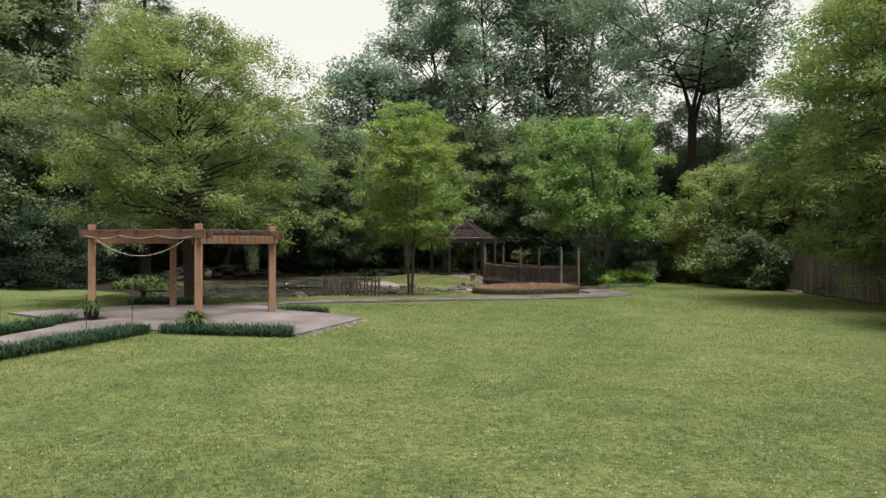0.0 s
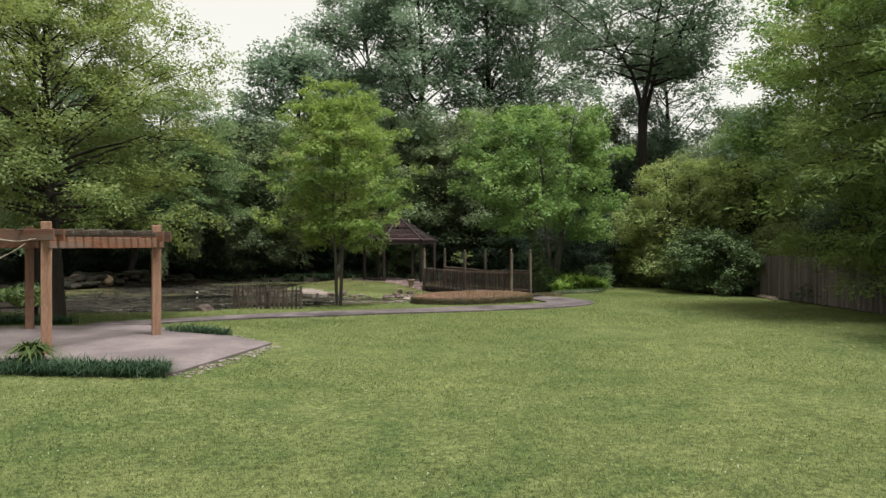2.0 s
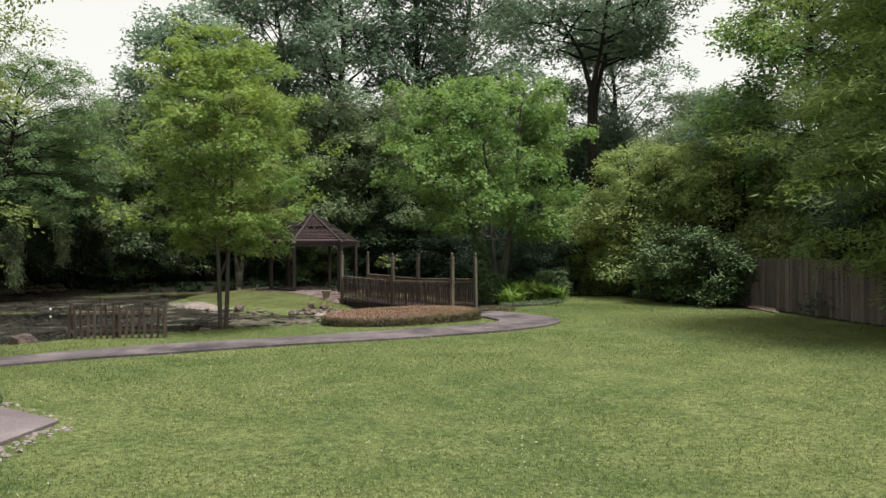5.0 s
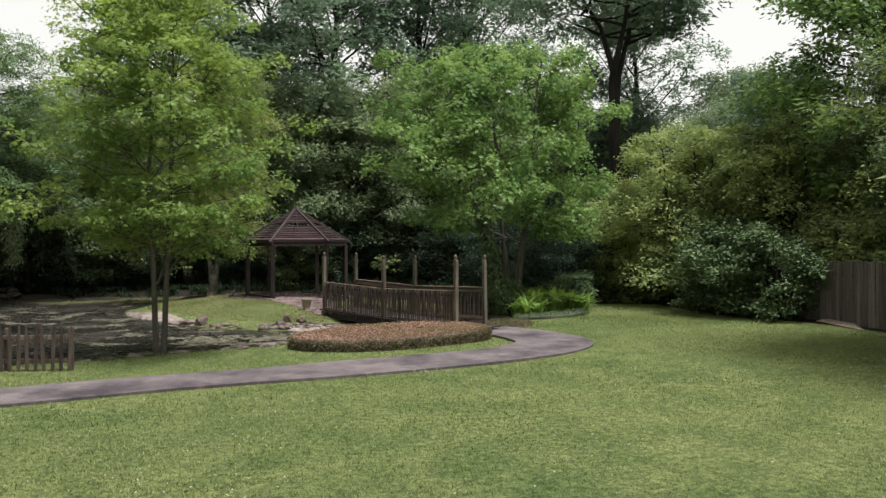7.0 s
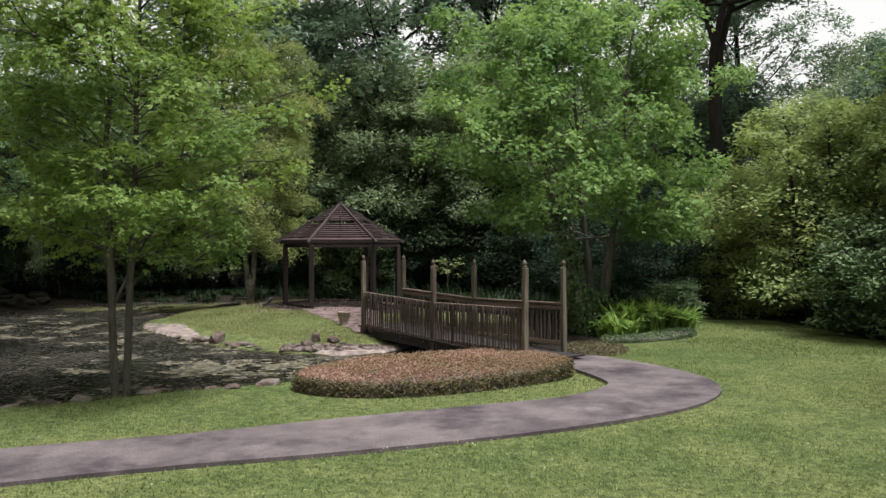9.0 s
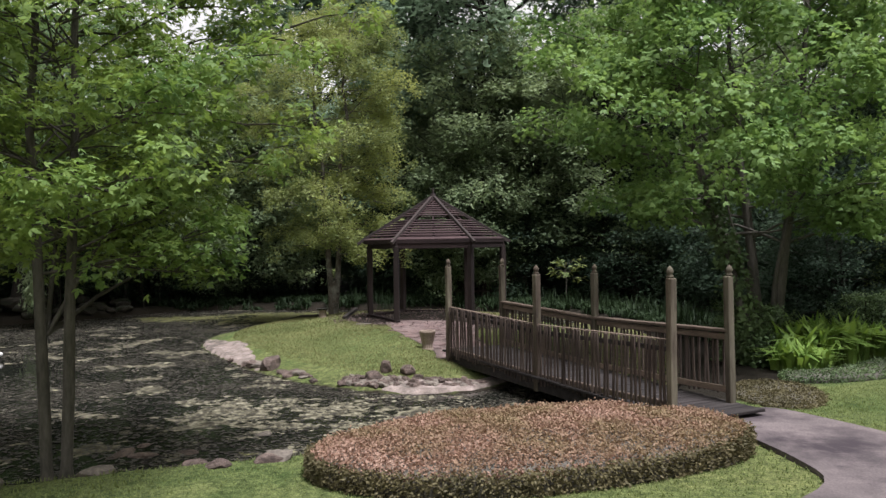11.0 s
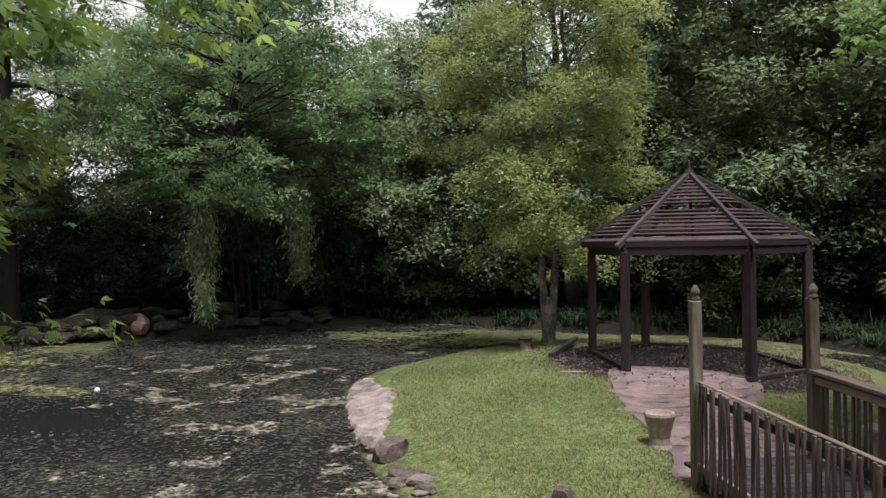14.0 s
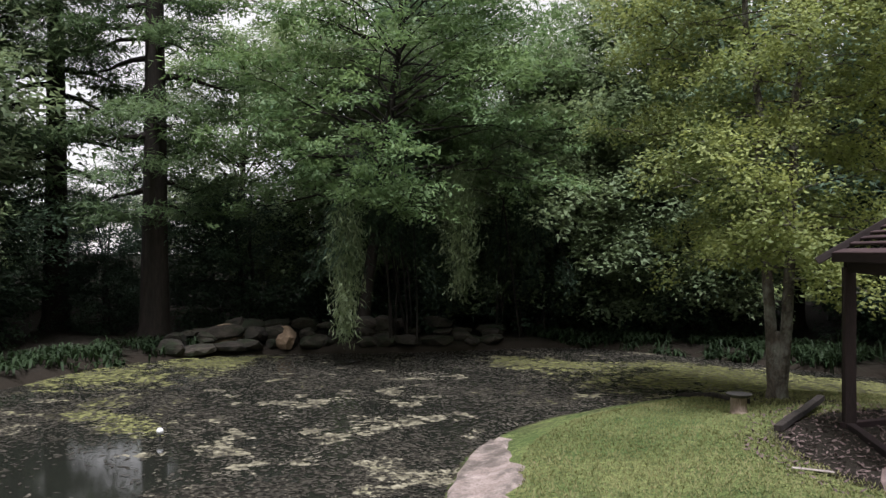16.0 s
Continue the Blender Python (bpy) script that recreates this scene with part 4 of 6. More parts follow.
def bridge():
    t = thing("footbridge", "weathered grey wooden footbridge with picket railings and finial posts", "bridge")
    rng = random.Random(5)
    stick = [block(0.036, 0.028, 1.0, 0.005, 0, 0.006, k, 5) for k in range(4)]
    sticks = [bm_mesh("picket", b) for b in stick]
    for s in sticks:
        s.materials.append(M_BRIDGE_V)
    for side, row in enumerate((B_NEAR, B_FAR)):
        for k, (x, y, z0, z1) in enumerate(row):
            yaw = -56.5 + rng.uniform(-2, 2)
            zb = z0 - 0.06 if k == 1 else min(z0, land1(x, y)) - 0.05
            post = part("post", block(0.108, 0.108, z1 - 0.16 - zb, 0.01, 0, 0.006, k + 80, 6), M_BRIDGE_POST, t, m=pose(x, y, zb, rng.uniform(-0.6, 0.6), rng.uniform(-0.6, 0.6), yaw))
            bm = bmesh.new()
            prof = [(0.03, 0.0), (0.062, 0.012), (0.066, 0.03), (0.045, 0.045), (0.05, 0.06), (0.062, 0.085), (0.06, 0.11), (0.04, 0.14), (0.014, 0.165), (0.004, 0.17)]
            rings = [[bm.verts.new((r * math.cos(a * math.pi / 5), r * math.sin(a * math.pi / 5), z)) for a in range(10)] for r, z in prof]
            for a, b in zip(rings, rings[1:]):
                for q in range(10):
                    bm.faces.new((a[q], a[(q + 1) % 10], b[(q + 1) % 10], b[q]))
            bm.faces.new(rings[-1])
            bm.faces.new(rings[0][::-1])
            part("finial", bm, M_BRIDGE_POST, post, "turned acorn finial, greyed", post.matrix_basis.inverted() @ pose(x, y, z1 - 0.165) @ Matrix.Diagonal((0.8, 0.8, 1, 1)), True)
        for k in range(2):
            (ax, ay, a0, a1), (bx, by, b0, b1) = row[k], row[k + 1]
            top = (1.42, 1.31, 1.38)
            pa, pb = Vector((ax, ay, top[k])), Vector((bx, by, top[k + 1]))
            if side:
                pa.z, pb.z = pa.z + 0.05, pb.z + 0.05
                beam("handrail", pa, pb, 0.14, 0.045, M_BRIDGE_H, t, "flat greyed handrail", 0.006, k)
                beam("upper_rail", pa - Vector((0, 0, 0.09)), pb - Vector((0, 0, 0.09)), 0.04, 0.09, M_BRIDGE_H, t, "", 0.006, k)
            else:
                beam("upper_rail", pa - Vector((0, 0, 0.10)), pb - Vector((0, 0, 0.10)), 0.04, 0.07, M_BRIDGE_DECK, t, "", 0.008, k)
                beam("cap_strip", pa + Vector((0, 0, 0.028)), pb + Vector((0, 0, 0.028)), 0.05, 0.016, M_BRIDGE_H, t, "thin pale cap strip along the pickets", 0.004, k + 8)
            low = Vector((0, 0, 0.86))
            beam("lower_rail", pa - low, pb - low, 0.05, 0.09, M_BRIDGE_H, t, "", 0.008, k + 3)
            n = 32
            d = (pb - pa).normalized()
            nrm = Vector((d.y, -d.x, 0)) * (-0.045 if side else 0.045)
            for i in range(n):
                s = (i + 0.8 + rng.uniform(-0.16, 0.16)) / (n + 0.6)
                p = pa.lerp(pb, s)
                ht = rng.uniform(0.97, 1.05) if not side else rng.uniform(0.88, 0.94)
                me = sticks[rng.randrange(4)]
                m = Matrix.Translation((p.x + nrm.x, p.y + nrm.y, p.z - ht + (0.02 if not side else -0.03))) @ pose(0, 0, 0, rng.uniform(-1.3, 1.3), rng.uniform(-1.6, 1.6), -56 + rng.uniform(-8, 8)) @ Matrix.Diagonal((rng.uniform(0.8, 1.15), 1, ht, 1))
                part("picket", me, M_BRIDGE_V, t, m=m)
    # Deck planks across two stringers.
    a, b = Vector((3.18, 42.88)), Vector((6.74, 37.51))
    d = (b - a).normalized()
    nrm = Vector((-d.y, d.x))
    for k in (-0.62, 0.62):
        p, q = a + nrm * k - d * 0.2, b + nrm * k + d * 0.1
        for u0, u1, z0, z1 in ((0, 0.5, 0.36, 0.30), (0.5, 1, 0.30, 0.24)):
            pp, qq = p.lerp(q, u0), p.lerp(q, u1)
            beam("stringer", (pp.x, pp.y, z0), (qq.x, qq.y, z1), 0.07, 0.2, M_BRIDGE_DECK, t, "", 0.006, int(k * 9) + 7)
    plank = bm_mesh("deck_plank", block(0.135, 1.46, 0.04, 0.006, 0.5, 0.004, 3, 2))
    plank.materials.append(M_BRIDGE_DECK)
    n = int((b - a).length / 0.142) + 5
    for i in range(n):
        s = (i - 1) * 0.142 / (b - a).length
        p = a + (b - a) * s
        z = 0.50 - 0.13 * min(1, max(0, s))
        part("deck_plank", plank, M_BRIDGE_V, t, m=pose(p.x, p.y, z + rng.uniform(-0.004, 0.004), 0, 0, -56.5 + rng.uniform(-0.6, 0.6)))


bridge()


# ---- flagstone walk on the island ----
def flagstones():
    t = thing("pavement_flagstones", "reddish irregular flagstone walk between bridge and gazebo", "paving", kind="structure")
    rng = random.Random(8)
    step = 0.36
    corner = {}

    def c(i, j):
        if (i, j) not in corner:
            corner[i, j] = (-0.4 + i * step + (j % 2) * 0.2 + rng.uniform(-0.14, 0.14), 42.2 + j * step * 0.9 + rng.uniform(-0.13, 0.13))
        return corner[i, j]

    for i in range(13):
        for j in range(21):
            q = [c(i, j), c(i + 1, j), c(i + 1, j + 1), c(i, j + 1)]
            mx, my = sum(p[0] for p in q) / 4, sum(p[1] for p in q) / 4
            if inside(mx, my, FLAG_LOOP)[0] < 0.0 + 0.07 * rng.random():
                continue
            bm = bmesh.new()
            h = land1(mx, my) + rng.uniform(0.014, 0.026)
            top = [bm.verts.new(((x - mx) * 0.98, (y - my) * 0.98, rng.uniform(-0.006, 0.006))) for x, y in q]
            low = [bm.verts.new((v.co.x * 1.04, v.co.y * 1.04, -0.09)) for v in top]
            bm.faces.new(top)
            for k in range(4):
                bm.faces.new((low[k], low[(k + 1) % 4], top[(k + 1) % 4], top[k]))
            bmesh.ops.bevel(bm, geom=[e for e in bm.edges if all(v in top for v in e.verts)], offset=0.014, segments=1, affect="EDGES")
            part("flagstone", bm, M_FLAG, t, m=pose(mx, my, h))


slab("pavement_bedding", FLAG_LOOP, M_BEDDING, "sandy reddish bedding between the flagstones", 0.1, 0.012, "paving", 4)
flagstones()


# ---- picket fence by the pond ----
def picket_fence():
    t = thing("picket_fence", "short weathered picket fence beside the pond", "fence")
    rng = random.Random(11)
    a, b = Vector((-4.5, 32.3)), Vector((-2.12, 32.15))
    za = land1(-3.3, 31.9)
    bm = block(0.068, 0.022, 0.92, 0.004, 0, 0.004, 2, 3)
    for v in bm.verts:
        if v.co.z > 0.9:
            v.co.x *= 0.35
    pk = bm_mesh("picket", bm)
    pk.materials.append(M_BRIDGE_V)
    n = 16
    for i in range(n):
        p = a.lerp(b, i / (n - 1))
        part("picket", pk, M_BRIDGE_POST, t, m=pose(p.x, p.y - 0.04, za - 0.03 + rng.uniform(-0.02, 0.02), rng.uniform(-2, 2), rng.uniform(-2.5, 2.5), rng.uniform(-3, 3)))
    for z in (0.20, 0.66):
        beam("rail", (a.x, a.y, za + z), (b.x, b.y, za + z), 0.04, 0.085, M_BRIDGE_POST, t, "", 0.005, int(z * 10))
    for i, s in enumerate((0.0, 0.5, 1.0)):
        p = a.lerp(b, s)
        part("post", block(0.10, 0.10, 0.92, 0.008, 0, 0.006, i, 3), M_BRIDGE_POST, t, m=pose(p.x, p.y + 0.06, za - 0.08, 0, 0, i * 3))


picket_fence()


# ---- board fence along the lawn ----
def board_fence():
    t = thing("board_fence", "tall greyed wooden board fence along the lawn", "fence")
    rng = random.Random(12)
    bds = []
    for k in range(4):
        me = bm_mesh("board", block(0.022, 0.142, 1.86, 0.004, 0, 0.006, k + 50, 5))
        me.materials.append(M_FENCE)
        bds.append(me)
    y = 22.0
    while y < 50:
        x = 17.85 + 0.04 * math.sin(y * 0.6)
        part("board", bds[rng.randrange(4)], M_FENCE, t, m=pose(x, y, land1(x, y) + rng.uniform(-0.03, 0.03), rng.uniform(-0.8, 0.8), rng.uniform(-0.5, 0.5), 0))
        y += 0.15
    for z in (0.35, 1.5):
        beam("rail", (17.93, 22, 0.2 + z), (17.93, 50, 0.2 + z), 0.045, 0.09, M_FENCE, t, "", 0.01, 4)
    for k in range(12):
        part("post", block(0.1, 0.1, 1.9, 0.006, 0, 0.004, k, 3), M_FENCE, t, m=pose(18.0, 22.2 + k * 2.5, 0.15))


board_fence()


def old_fence(name, label, a, b, n, h, seed):
    """A leaning row of dark pickets."""
    t = thing(name, label, "fence")
    rng = random.Random(seed)
    me = bm_mesh("picket", block(0.08, 0.025, h, 0.004, 0, 0.006, seed, 3))
    me.materials.append(M_BRIDGE_V)
    a, b = Vector(a), Vector(b)
    for i in range(n):
        p = a.lerp(b, i / (n - 1))
        part("picket", me, M_BRIDGE_V, t, m=pose(p.x, p.y, land1(p.x, p.y) - 0.03, rng.uniform(-6, 6), rng.uniform(-4, 10), rng.uniform(-4, 4)))
    for z in (0.3, 0.75):
        beam("rail", (a.x, a.y + 0.04, land1(a.x, a.y) + z * h), (b.x, b.y + 0.04, land1(b.x, b.y) + z * h), 0.04, 0.08, M_BRIDGE_V, t, "", 0.01, seed)


old_fence("picket_fence", "dark leaning picket fence on the far side of the lawn", (-26.0, 42.0), (-19.6, 41.2), 36, 0.95, 91)
old_fence("picket_fence", "dark low picket fence in the trees behind the gazebo", (0.2, 61.6), (4.0, 61.0), 20, 1.05, 92)


# ---- clipped low beds ----
def clipped_bed(name, label, outline, height, count, seed, crown=0.10, brown=True):
    t = thing(name, label, "hedge")
    loop = smooth_loop(outline, 5)
    cx, cy = sum(p[0] for p in loop) / len(loop), sum(p[1] for p in loop) / len(loop)
    bm = bmesh.new()
    rings = []
    for s, z in ((1.0, -0.08), (0.995, 0.35), (0.97, 0.8), (0.93, 0.93), (0.7, 0.97), (0.35, 1.0)):
        rings.append([bm.verts.new((cx + (x - cx) * s, cy + (y - cy) * s, land1(x, y) + height * z * 0.95 + (crown * (1 - s) if z > 0.9 else 0))) for x, y in loop])
    for a, b in zip(rings, rings[1:]):
        for k in range(len(loop)):
            bm.faces.new((a[k], a[(k + 1) % len(loop)], b[(k + 1) % len(loop)], b[k]))
    bm.faces.new(rings[-1])
    bmesh.ops.recalc_face_normals(bm, faces=bm.faces[:])
    part("twig_mass", bm, M_BARK, t)
    rng = np.random.default_rng(seed)
    xs = [p[0] for p in loop]
    ys = [p[1] for p in loop]
    px, py = rng.uniform(min(xs), max(xs), count * 2), rng.uniform(min(ys), max(ys), count * 2)
    d = inside(px, py, loop)
    ok = d > 0.0
    px, py, d = px[ok], py[ok], d[ok]
    h0 = land(px, py)
    bumpy = np.array([noise.noise((float(a) * 1.6, float(b) * 1.6, 2.0)) for a, b in zip(px, py)]) * 0.045
    top = h0 + height * (1 - 0.22 * np.exp(-d / 0.09)) + crown * np.clip(d, 0, 1) + bumpy
    tips = np.stack([px, py, top + rng.normal(0, 0.02, len(px))], 1)
    v, f = leaves_np(tips, rng.normal(0, 1, (len(px), 3)), 2, 0.02, 0.6, 0.034, 0.02, rng, up=0.5, droop=-0.3)
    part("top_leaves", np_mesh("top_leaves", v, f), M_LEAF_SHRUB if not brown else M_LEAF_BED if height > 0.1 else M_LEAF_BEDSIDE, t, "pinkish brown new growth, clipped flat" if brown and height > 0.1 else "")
    n = count // 2
    k = rng.integers(0, len(loop), n)
    u = rng.uniform(0, 1, n)
    lp = np.array(loop)
    q = lp[k] * (1 - u[:, None]) + lp[(k + 1) % len(loop)] * u[:, None]
    c = np.array([[cx, cy]])
    o = (q - c) / np.linalg.norm(q - c, axis=1, keepdims=True)
    z = land(q[:, 0], q[:, 1]) + height * rng.uniform(0.02, 0.92, n)
    tips = np.column_stack([q + o * rng.uniform(-0.03, 0.05, (n, 1)), z])
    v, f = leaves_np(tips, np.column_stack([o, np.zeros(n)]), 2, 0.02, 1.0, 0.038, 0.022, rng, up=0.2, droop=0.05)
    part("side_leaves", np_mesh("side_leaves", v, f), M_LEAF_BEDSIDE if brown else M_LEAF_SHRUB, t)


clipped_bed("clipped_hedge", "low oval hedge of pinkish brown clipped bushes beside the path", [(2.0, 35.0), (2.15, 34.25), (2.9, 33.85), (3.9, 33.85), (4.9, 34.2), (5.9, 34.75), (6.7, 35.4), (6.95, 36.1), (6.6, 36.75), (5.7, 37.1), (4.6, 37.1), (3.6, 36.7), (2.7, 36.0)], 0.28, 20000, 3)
clipped_bed("ground_cover_bed", "low brown ground cover with leaf litter beside the bridge's end", [(7.75, 38.55), (8.3, 38.25), (8.75, 38.7), (8.95, 39.6), (8.6, 40.3), (8.0, 40.2), (7.6, 39.4)], 0.035, 3500, 4, 0.02)
clipped_bed("border_hedge", "low dark border hedge round the iris bed", [(8.8, 40.4), (9.6, 40.35), (10.7, 40.9), (11.4, 41.6), (11.7, 42.5), (11.3, 42.7), (10.4, 41.7), (9.4, 41.1), (8.9, 41.0)], 0.12, 4000, 5, 0.02, False)


# ---- strap-leaved plants ----
def strap_row(name, label, line, half, per_m, length, width, arch, material, seed, category="border plants", gap=-0.5):
    """A planted border along a line of places."""
    rng = np.random.default_rng(seed)
    base = []
    for (ax, ay), (bx, by) in zip(line, line[1:]):
        ln = math.hypot(bx - ax, by - ay)
        n = int(ln * per_m)
        u, w = rng.uniform(0, 1, n), rng.uniform(-half, half, n)
        base.append(np.stack([ax + (bx - ax) * u - (by - ay) / ln * w, ay + (by - ay) * u + (bx - ax) / ln * w], 1))
    base = np.concatenate(base)
    clump = np.array([noise.noise((float(p) * 1.3, float(q) * 1.3, seed * 3.0)) for p, q in base])
    base = base[clump + rng.normal(0, 0.15, len(base)) > gap]
    z = land(base[:, 0], base[:, 1])
    v, f = straps(rng, len(base), 0, length, width, arch, np.column_stack([base, z]))
    return tagged(part(name, np_mesh(name, v, f), material), label, category, kind="stuff")


strap_row("border_grass", "clumps of dark green border grass edging the patio", [(-6.05, 18.6), (-4.5, 18.25), (-3.0, 18.05), (-2.65, 18.1)], 0.32, 900, 0.44, 0.016, 1.25, M_LEAF_LIRIOPE, 1)
strap_row("border_grass", "long dark green border of tufted grass beside the walk", [(-6.6, 18.5), (-6.9, 17.4), (-7.3, 16.0), (-7.9, 14.3), (-8.4, 12.6)], 0.32, 800, 0.46, 0.016, 1.25, M_LEAF_LIRIOPE, 2)
strap_row("border_grass", "dark green tufted border grass along the far side of the walk", [(-9.6, 20.6), (-9.7, 19.3), (-10.0, 17.6), (-10.4, 15.8)], 0.3, 700, 0.44, 0.016, 1.25, M_LEAF_LIRIOPE, 3)
strap_row("border_grass", "small dark tufts of border grass at the patio's back edge", [(-4.5, 24.3), (-3.5, 23.75), (-2.75, 23.3)], 0.2, 500, 0.34, 0.014, 1.0, M_LEAF_LIRIOPE, 4)
strap_row("border_grass", "dark green tufts by the pergola's rear edge", [(-7.9, 26.6), (-9.4, 26.8), (-10.4, 26.2)], 0.35, 500, 0.42, 0.016, 1.25, M_LEAF_LIRIOPE, 5)
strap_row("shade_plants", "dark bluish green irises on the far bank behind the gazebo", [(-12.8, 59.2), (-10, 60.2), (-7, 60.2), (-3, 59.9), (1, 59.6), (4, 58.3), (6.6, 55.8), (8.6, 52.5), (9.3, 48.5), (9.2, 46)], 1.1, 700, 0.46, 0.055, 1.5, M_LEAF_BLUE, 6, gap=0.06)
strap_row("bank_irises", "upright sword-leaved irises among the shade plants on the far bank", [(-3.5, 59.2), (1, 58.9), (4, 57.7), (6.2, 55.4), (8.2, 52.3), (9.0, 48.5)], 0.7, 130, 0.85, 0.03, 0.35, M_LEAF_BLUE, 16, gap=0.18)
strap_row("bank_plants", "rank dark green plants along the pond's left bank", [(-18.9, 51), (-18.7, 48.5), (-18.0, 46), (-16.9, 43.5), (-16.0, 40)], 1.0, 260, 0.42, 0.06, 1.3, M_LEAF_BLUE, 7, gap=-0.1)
strap_row("bank_plants", "green plants on the bank behind the pergola", [(-14.6, 36.5), (-15.2, 39.5), (-16, 42)], 1.2, 240, 0.6, 0.09, 1.4, M_LEAF_FERN, 8)


def strap_clump(name, label, x, y, radius, n, length, width, arch, material, seed):
    rng = np.random.default_rng(seed)
    v, f = straps(rng, n, radius, length, width, arch)
    ob = part(name, np_mesh(name, v, f), material)
    ob.matrix_basis = pose(x, y, land1(x, y))
    return tagged(ob, label, "plant", kind="")


for k, (x, y, ln) in enumerate(((9.75, 42.4, 1.15), (10.4, 42.7, 1.25), (11.0, 43.0, 1.1), (10.0, 43.2, 1.2), (10.7, 43.6, 1.15), (11.5, 43.2, 0.9), (9.4, 41.7, 0.8))):
    strap_clump("iris_clump", "bright green sword-leaved iris clump beside the bridge", x, y, 0.5, 200, ln * 0.95, 0.105, 1.0, M_LEAF_IRIS, 20 + k)

# Potted ferns at two pergola posts.
def potted_fern(x, y, count, length, label):
    pot = thing("potted_fern", label, "plant", x, y, land1(x, y), group="potted ferns")
    bm = bmesh.new()
    bmesh.ops.create_cone(bm, segments=16, radius1=0.16, radius2=0.22, depth=0.3, cap_ends=True, matrix=Matrix.Translation((0, 0, 0.15)))
    bmesh.ops.bevel(bm, geom=bm.edges[:], offset=0.01, segments=1, affect="EDGES")
    part("pot", bm, M_POT, pot)
    v, f = straps(np.random.default_rng(count), count, 0.16, length, 0.05, 1.75)
    part("fronds", np_mesh("fronds", v, f), M_LEAF_FERN, pot, m=pose(0, 0, 0.26))


potted_fern(-5.35, 18.75, 260, 0.42, "arching green fern in a dark pot at the pergola post")
potted_fern(-9.15, 21.0, 300, 0.55, "bushy dark green fern in a pot at the far pergola post")


# Pale broad-leaved sapling on the bank behind the bridge.
sap = thing("sapling", "small sapling with pale broad leaves behind the bridge", "tree", 5.60, 57.60, land1(5.60, 57.60))
rng = random.Random(77)
wood, tips, outs = Wood(), [], []
wood.add([(0, 0, 0), (0.05, 0, 0.8), (0.0, 0.05, 1.6)], [0.03, 0.022, 0.012], 6)
for k in range(9):
    az, zz, ln = k * 2.4, 1.0 + 0.08 * k, rng.uniform(0.5, 0.9)
    end = (ln * math.cos(az), ln * math.sin(az), zz + rng.uniform(0.0, 0.3))
    wood.add([(0.03, 0.02, zz), (end[0] * 0.5, end[1] * 0.5, zz + 0.14), end], [0.012, 0.009, 0.004], 4)
    for u in (0.5, 0.7, 0.85, 1.0):
        tips.append((end[0] * u, end[1] * u, zz + (end[2] - zz) * u))
        outs.append((math.cos(az), math.sin(az), 0.1))
part("trunk", np_mesh("trunk", wood.v, wood.f), M_BARK, sap, smooth=True)
v, f = leaves_np(np.array(tips), np.array(outs), 4, 0.07, 0.4, 0.22, 0.10, np.random.default_rng(77), up=1.4, droop=0.3)
part("leaves", np_mesh("leaves", v, f), M_LEAF_ISLE, sap)

# ---- trees near the lawn and pond ----
maple = grow(3, 8.8, 2.5, 2.2, 74, 0.06, "oval", ((0.0, -0.04, -0.25, 0.1), (0.12, 0.12, 0.3, 0.1)), rise=0.8, sag=0.14, twigs=5, twig=0.8, inner=0.2, pad=0.44, pad_n=13, dome=0.5)
low_tips, low_outs = [], []
for ends, zz in (((0.68, 3.0), 2.34), ((1.2, 2.0), 3.3), ((-1.0, 2.2), 3.3)):
    bough = [Vector((ends[0] * u, ends[1] * u, 1.7 + (zz - 1.7) * math.sin(u * 2.2) * 1.15)) for u in (0, 0.25, 0.5, 0.75, 1.0)]
    maple[0].add(bough, [0.03, 0.024, 0.018, 0.012, 0.006], 5)
    for k in range(9):
        u = 2.6 + 1.4 * k / 8
        p = bough[int(min(3, u))].lerp(bough[int(min(3, u)) + 1], u - int(min(3, u)))
        low_tips.append((p.x + 0.14 * math.sin(k * 2.4), p.y + 0.14 * math.cos(k * 2.4), p.z - 0.02))
        low_outs.append((ends[0] * 0.2, ends[1] * 0.2, -0.1))
maple = (maple[0], np.concatenate([maple[1], np.array(low_tips)]), np.concatenate([maple[2], np.array(low_outs)]))
tree("maple_tree", "slender twin-stemmed young maple with yellow-green leaves beside the path", M_BARK, M_LEAF_MAPLE,
     maple,
     dict(per=8, spread=0.10, flat=0.7, length=0.09, width=0.045, up=0.9, droop=0.25, lobed=True), -1.0, 34.45, land1(-1.0, 34.45) - 0.02)
tree("oak_tree", "bright green leafy oak with leaning stems beyond the bridge", M_BARK, M_LEAF_OAK,
     grow(7, 9.7, 2.7, 3.2, 62, 0.12, "oval", ((-0.25, 0, -2.2, 0.2), (0.2, 0.1, 0.9, -0.4), (0, 0.3, -0.5, 0.9)), rise=0.75, sag=0.08, twigs=4, twig=0.9, pad=0.62, pad_n=24, dome=0.8),
     dict(per=7, spread=0.11, flat=0.9, length=0.115, width=0.075, up=0.6, droop=0.2, lobed=True), 9.3, 43.6, land1(9.3, 43.6) - 0.02)
ISLAND_TREE = tree("island_tree", "yellow-green tree with lichen-spotted twin trunks on the island", M_BARK_LICHEN, M_LEAF_ISLE,
     grow(11, 11.2, 2.3, 2.35, 72, 0.098, "oval", ((0, 0, -0.7, 0.4), (0.1, 0.03, 0.7, 0.2)), rise=0.5, sag=0.3, twigs=4, twig=0.65, wiggle=0.6, pad=0.55, pad_n=18, dome=0.7),
     dict(per=18, spread=0.10, flat=0.9, length=0.078, width=0.042, up=0.6, droop=0.2), -2.55, 52.4, land1(-2.55, 52.4) - 0.03)


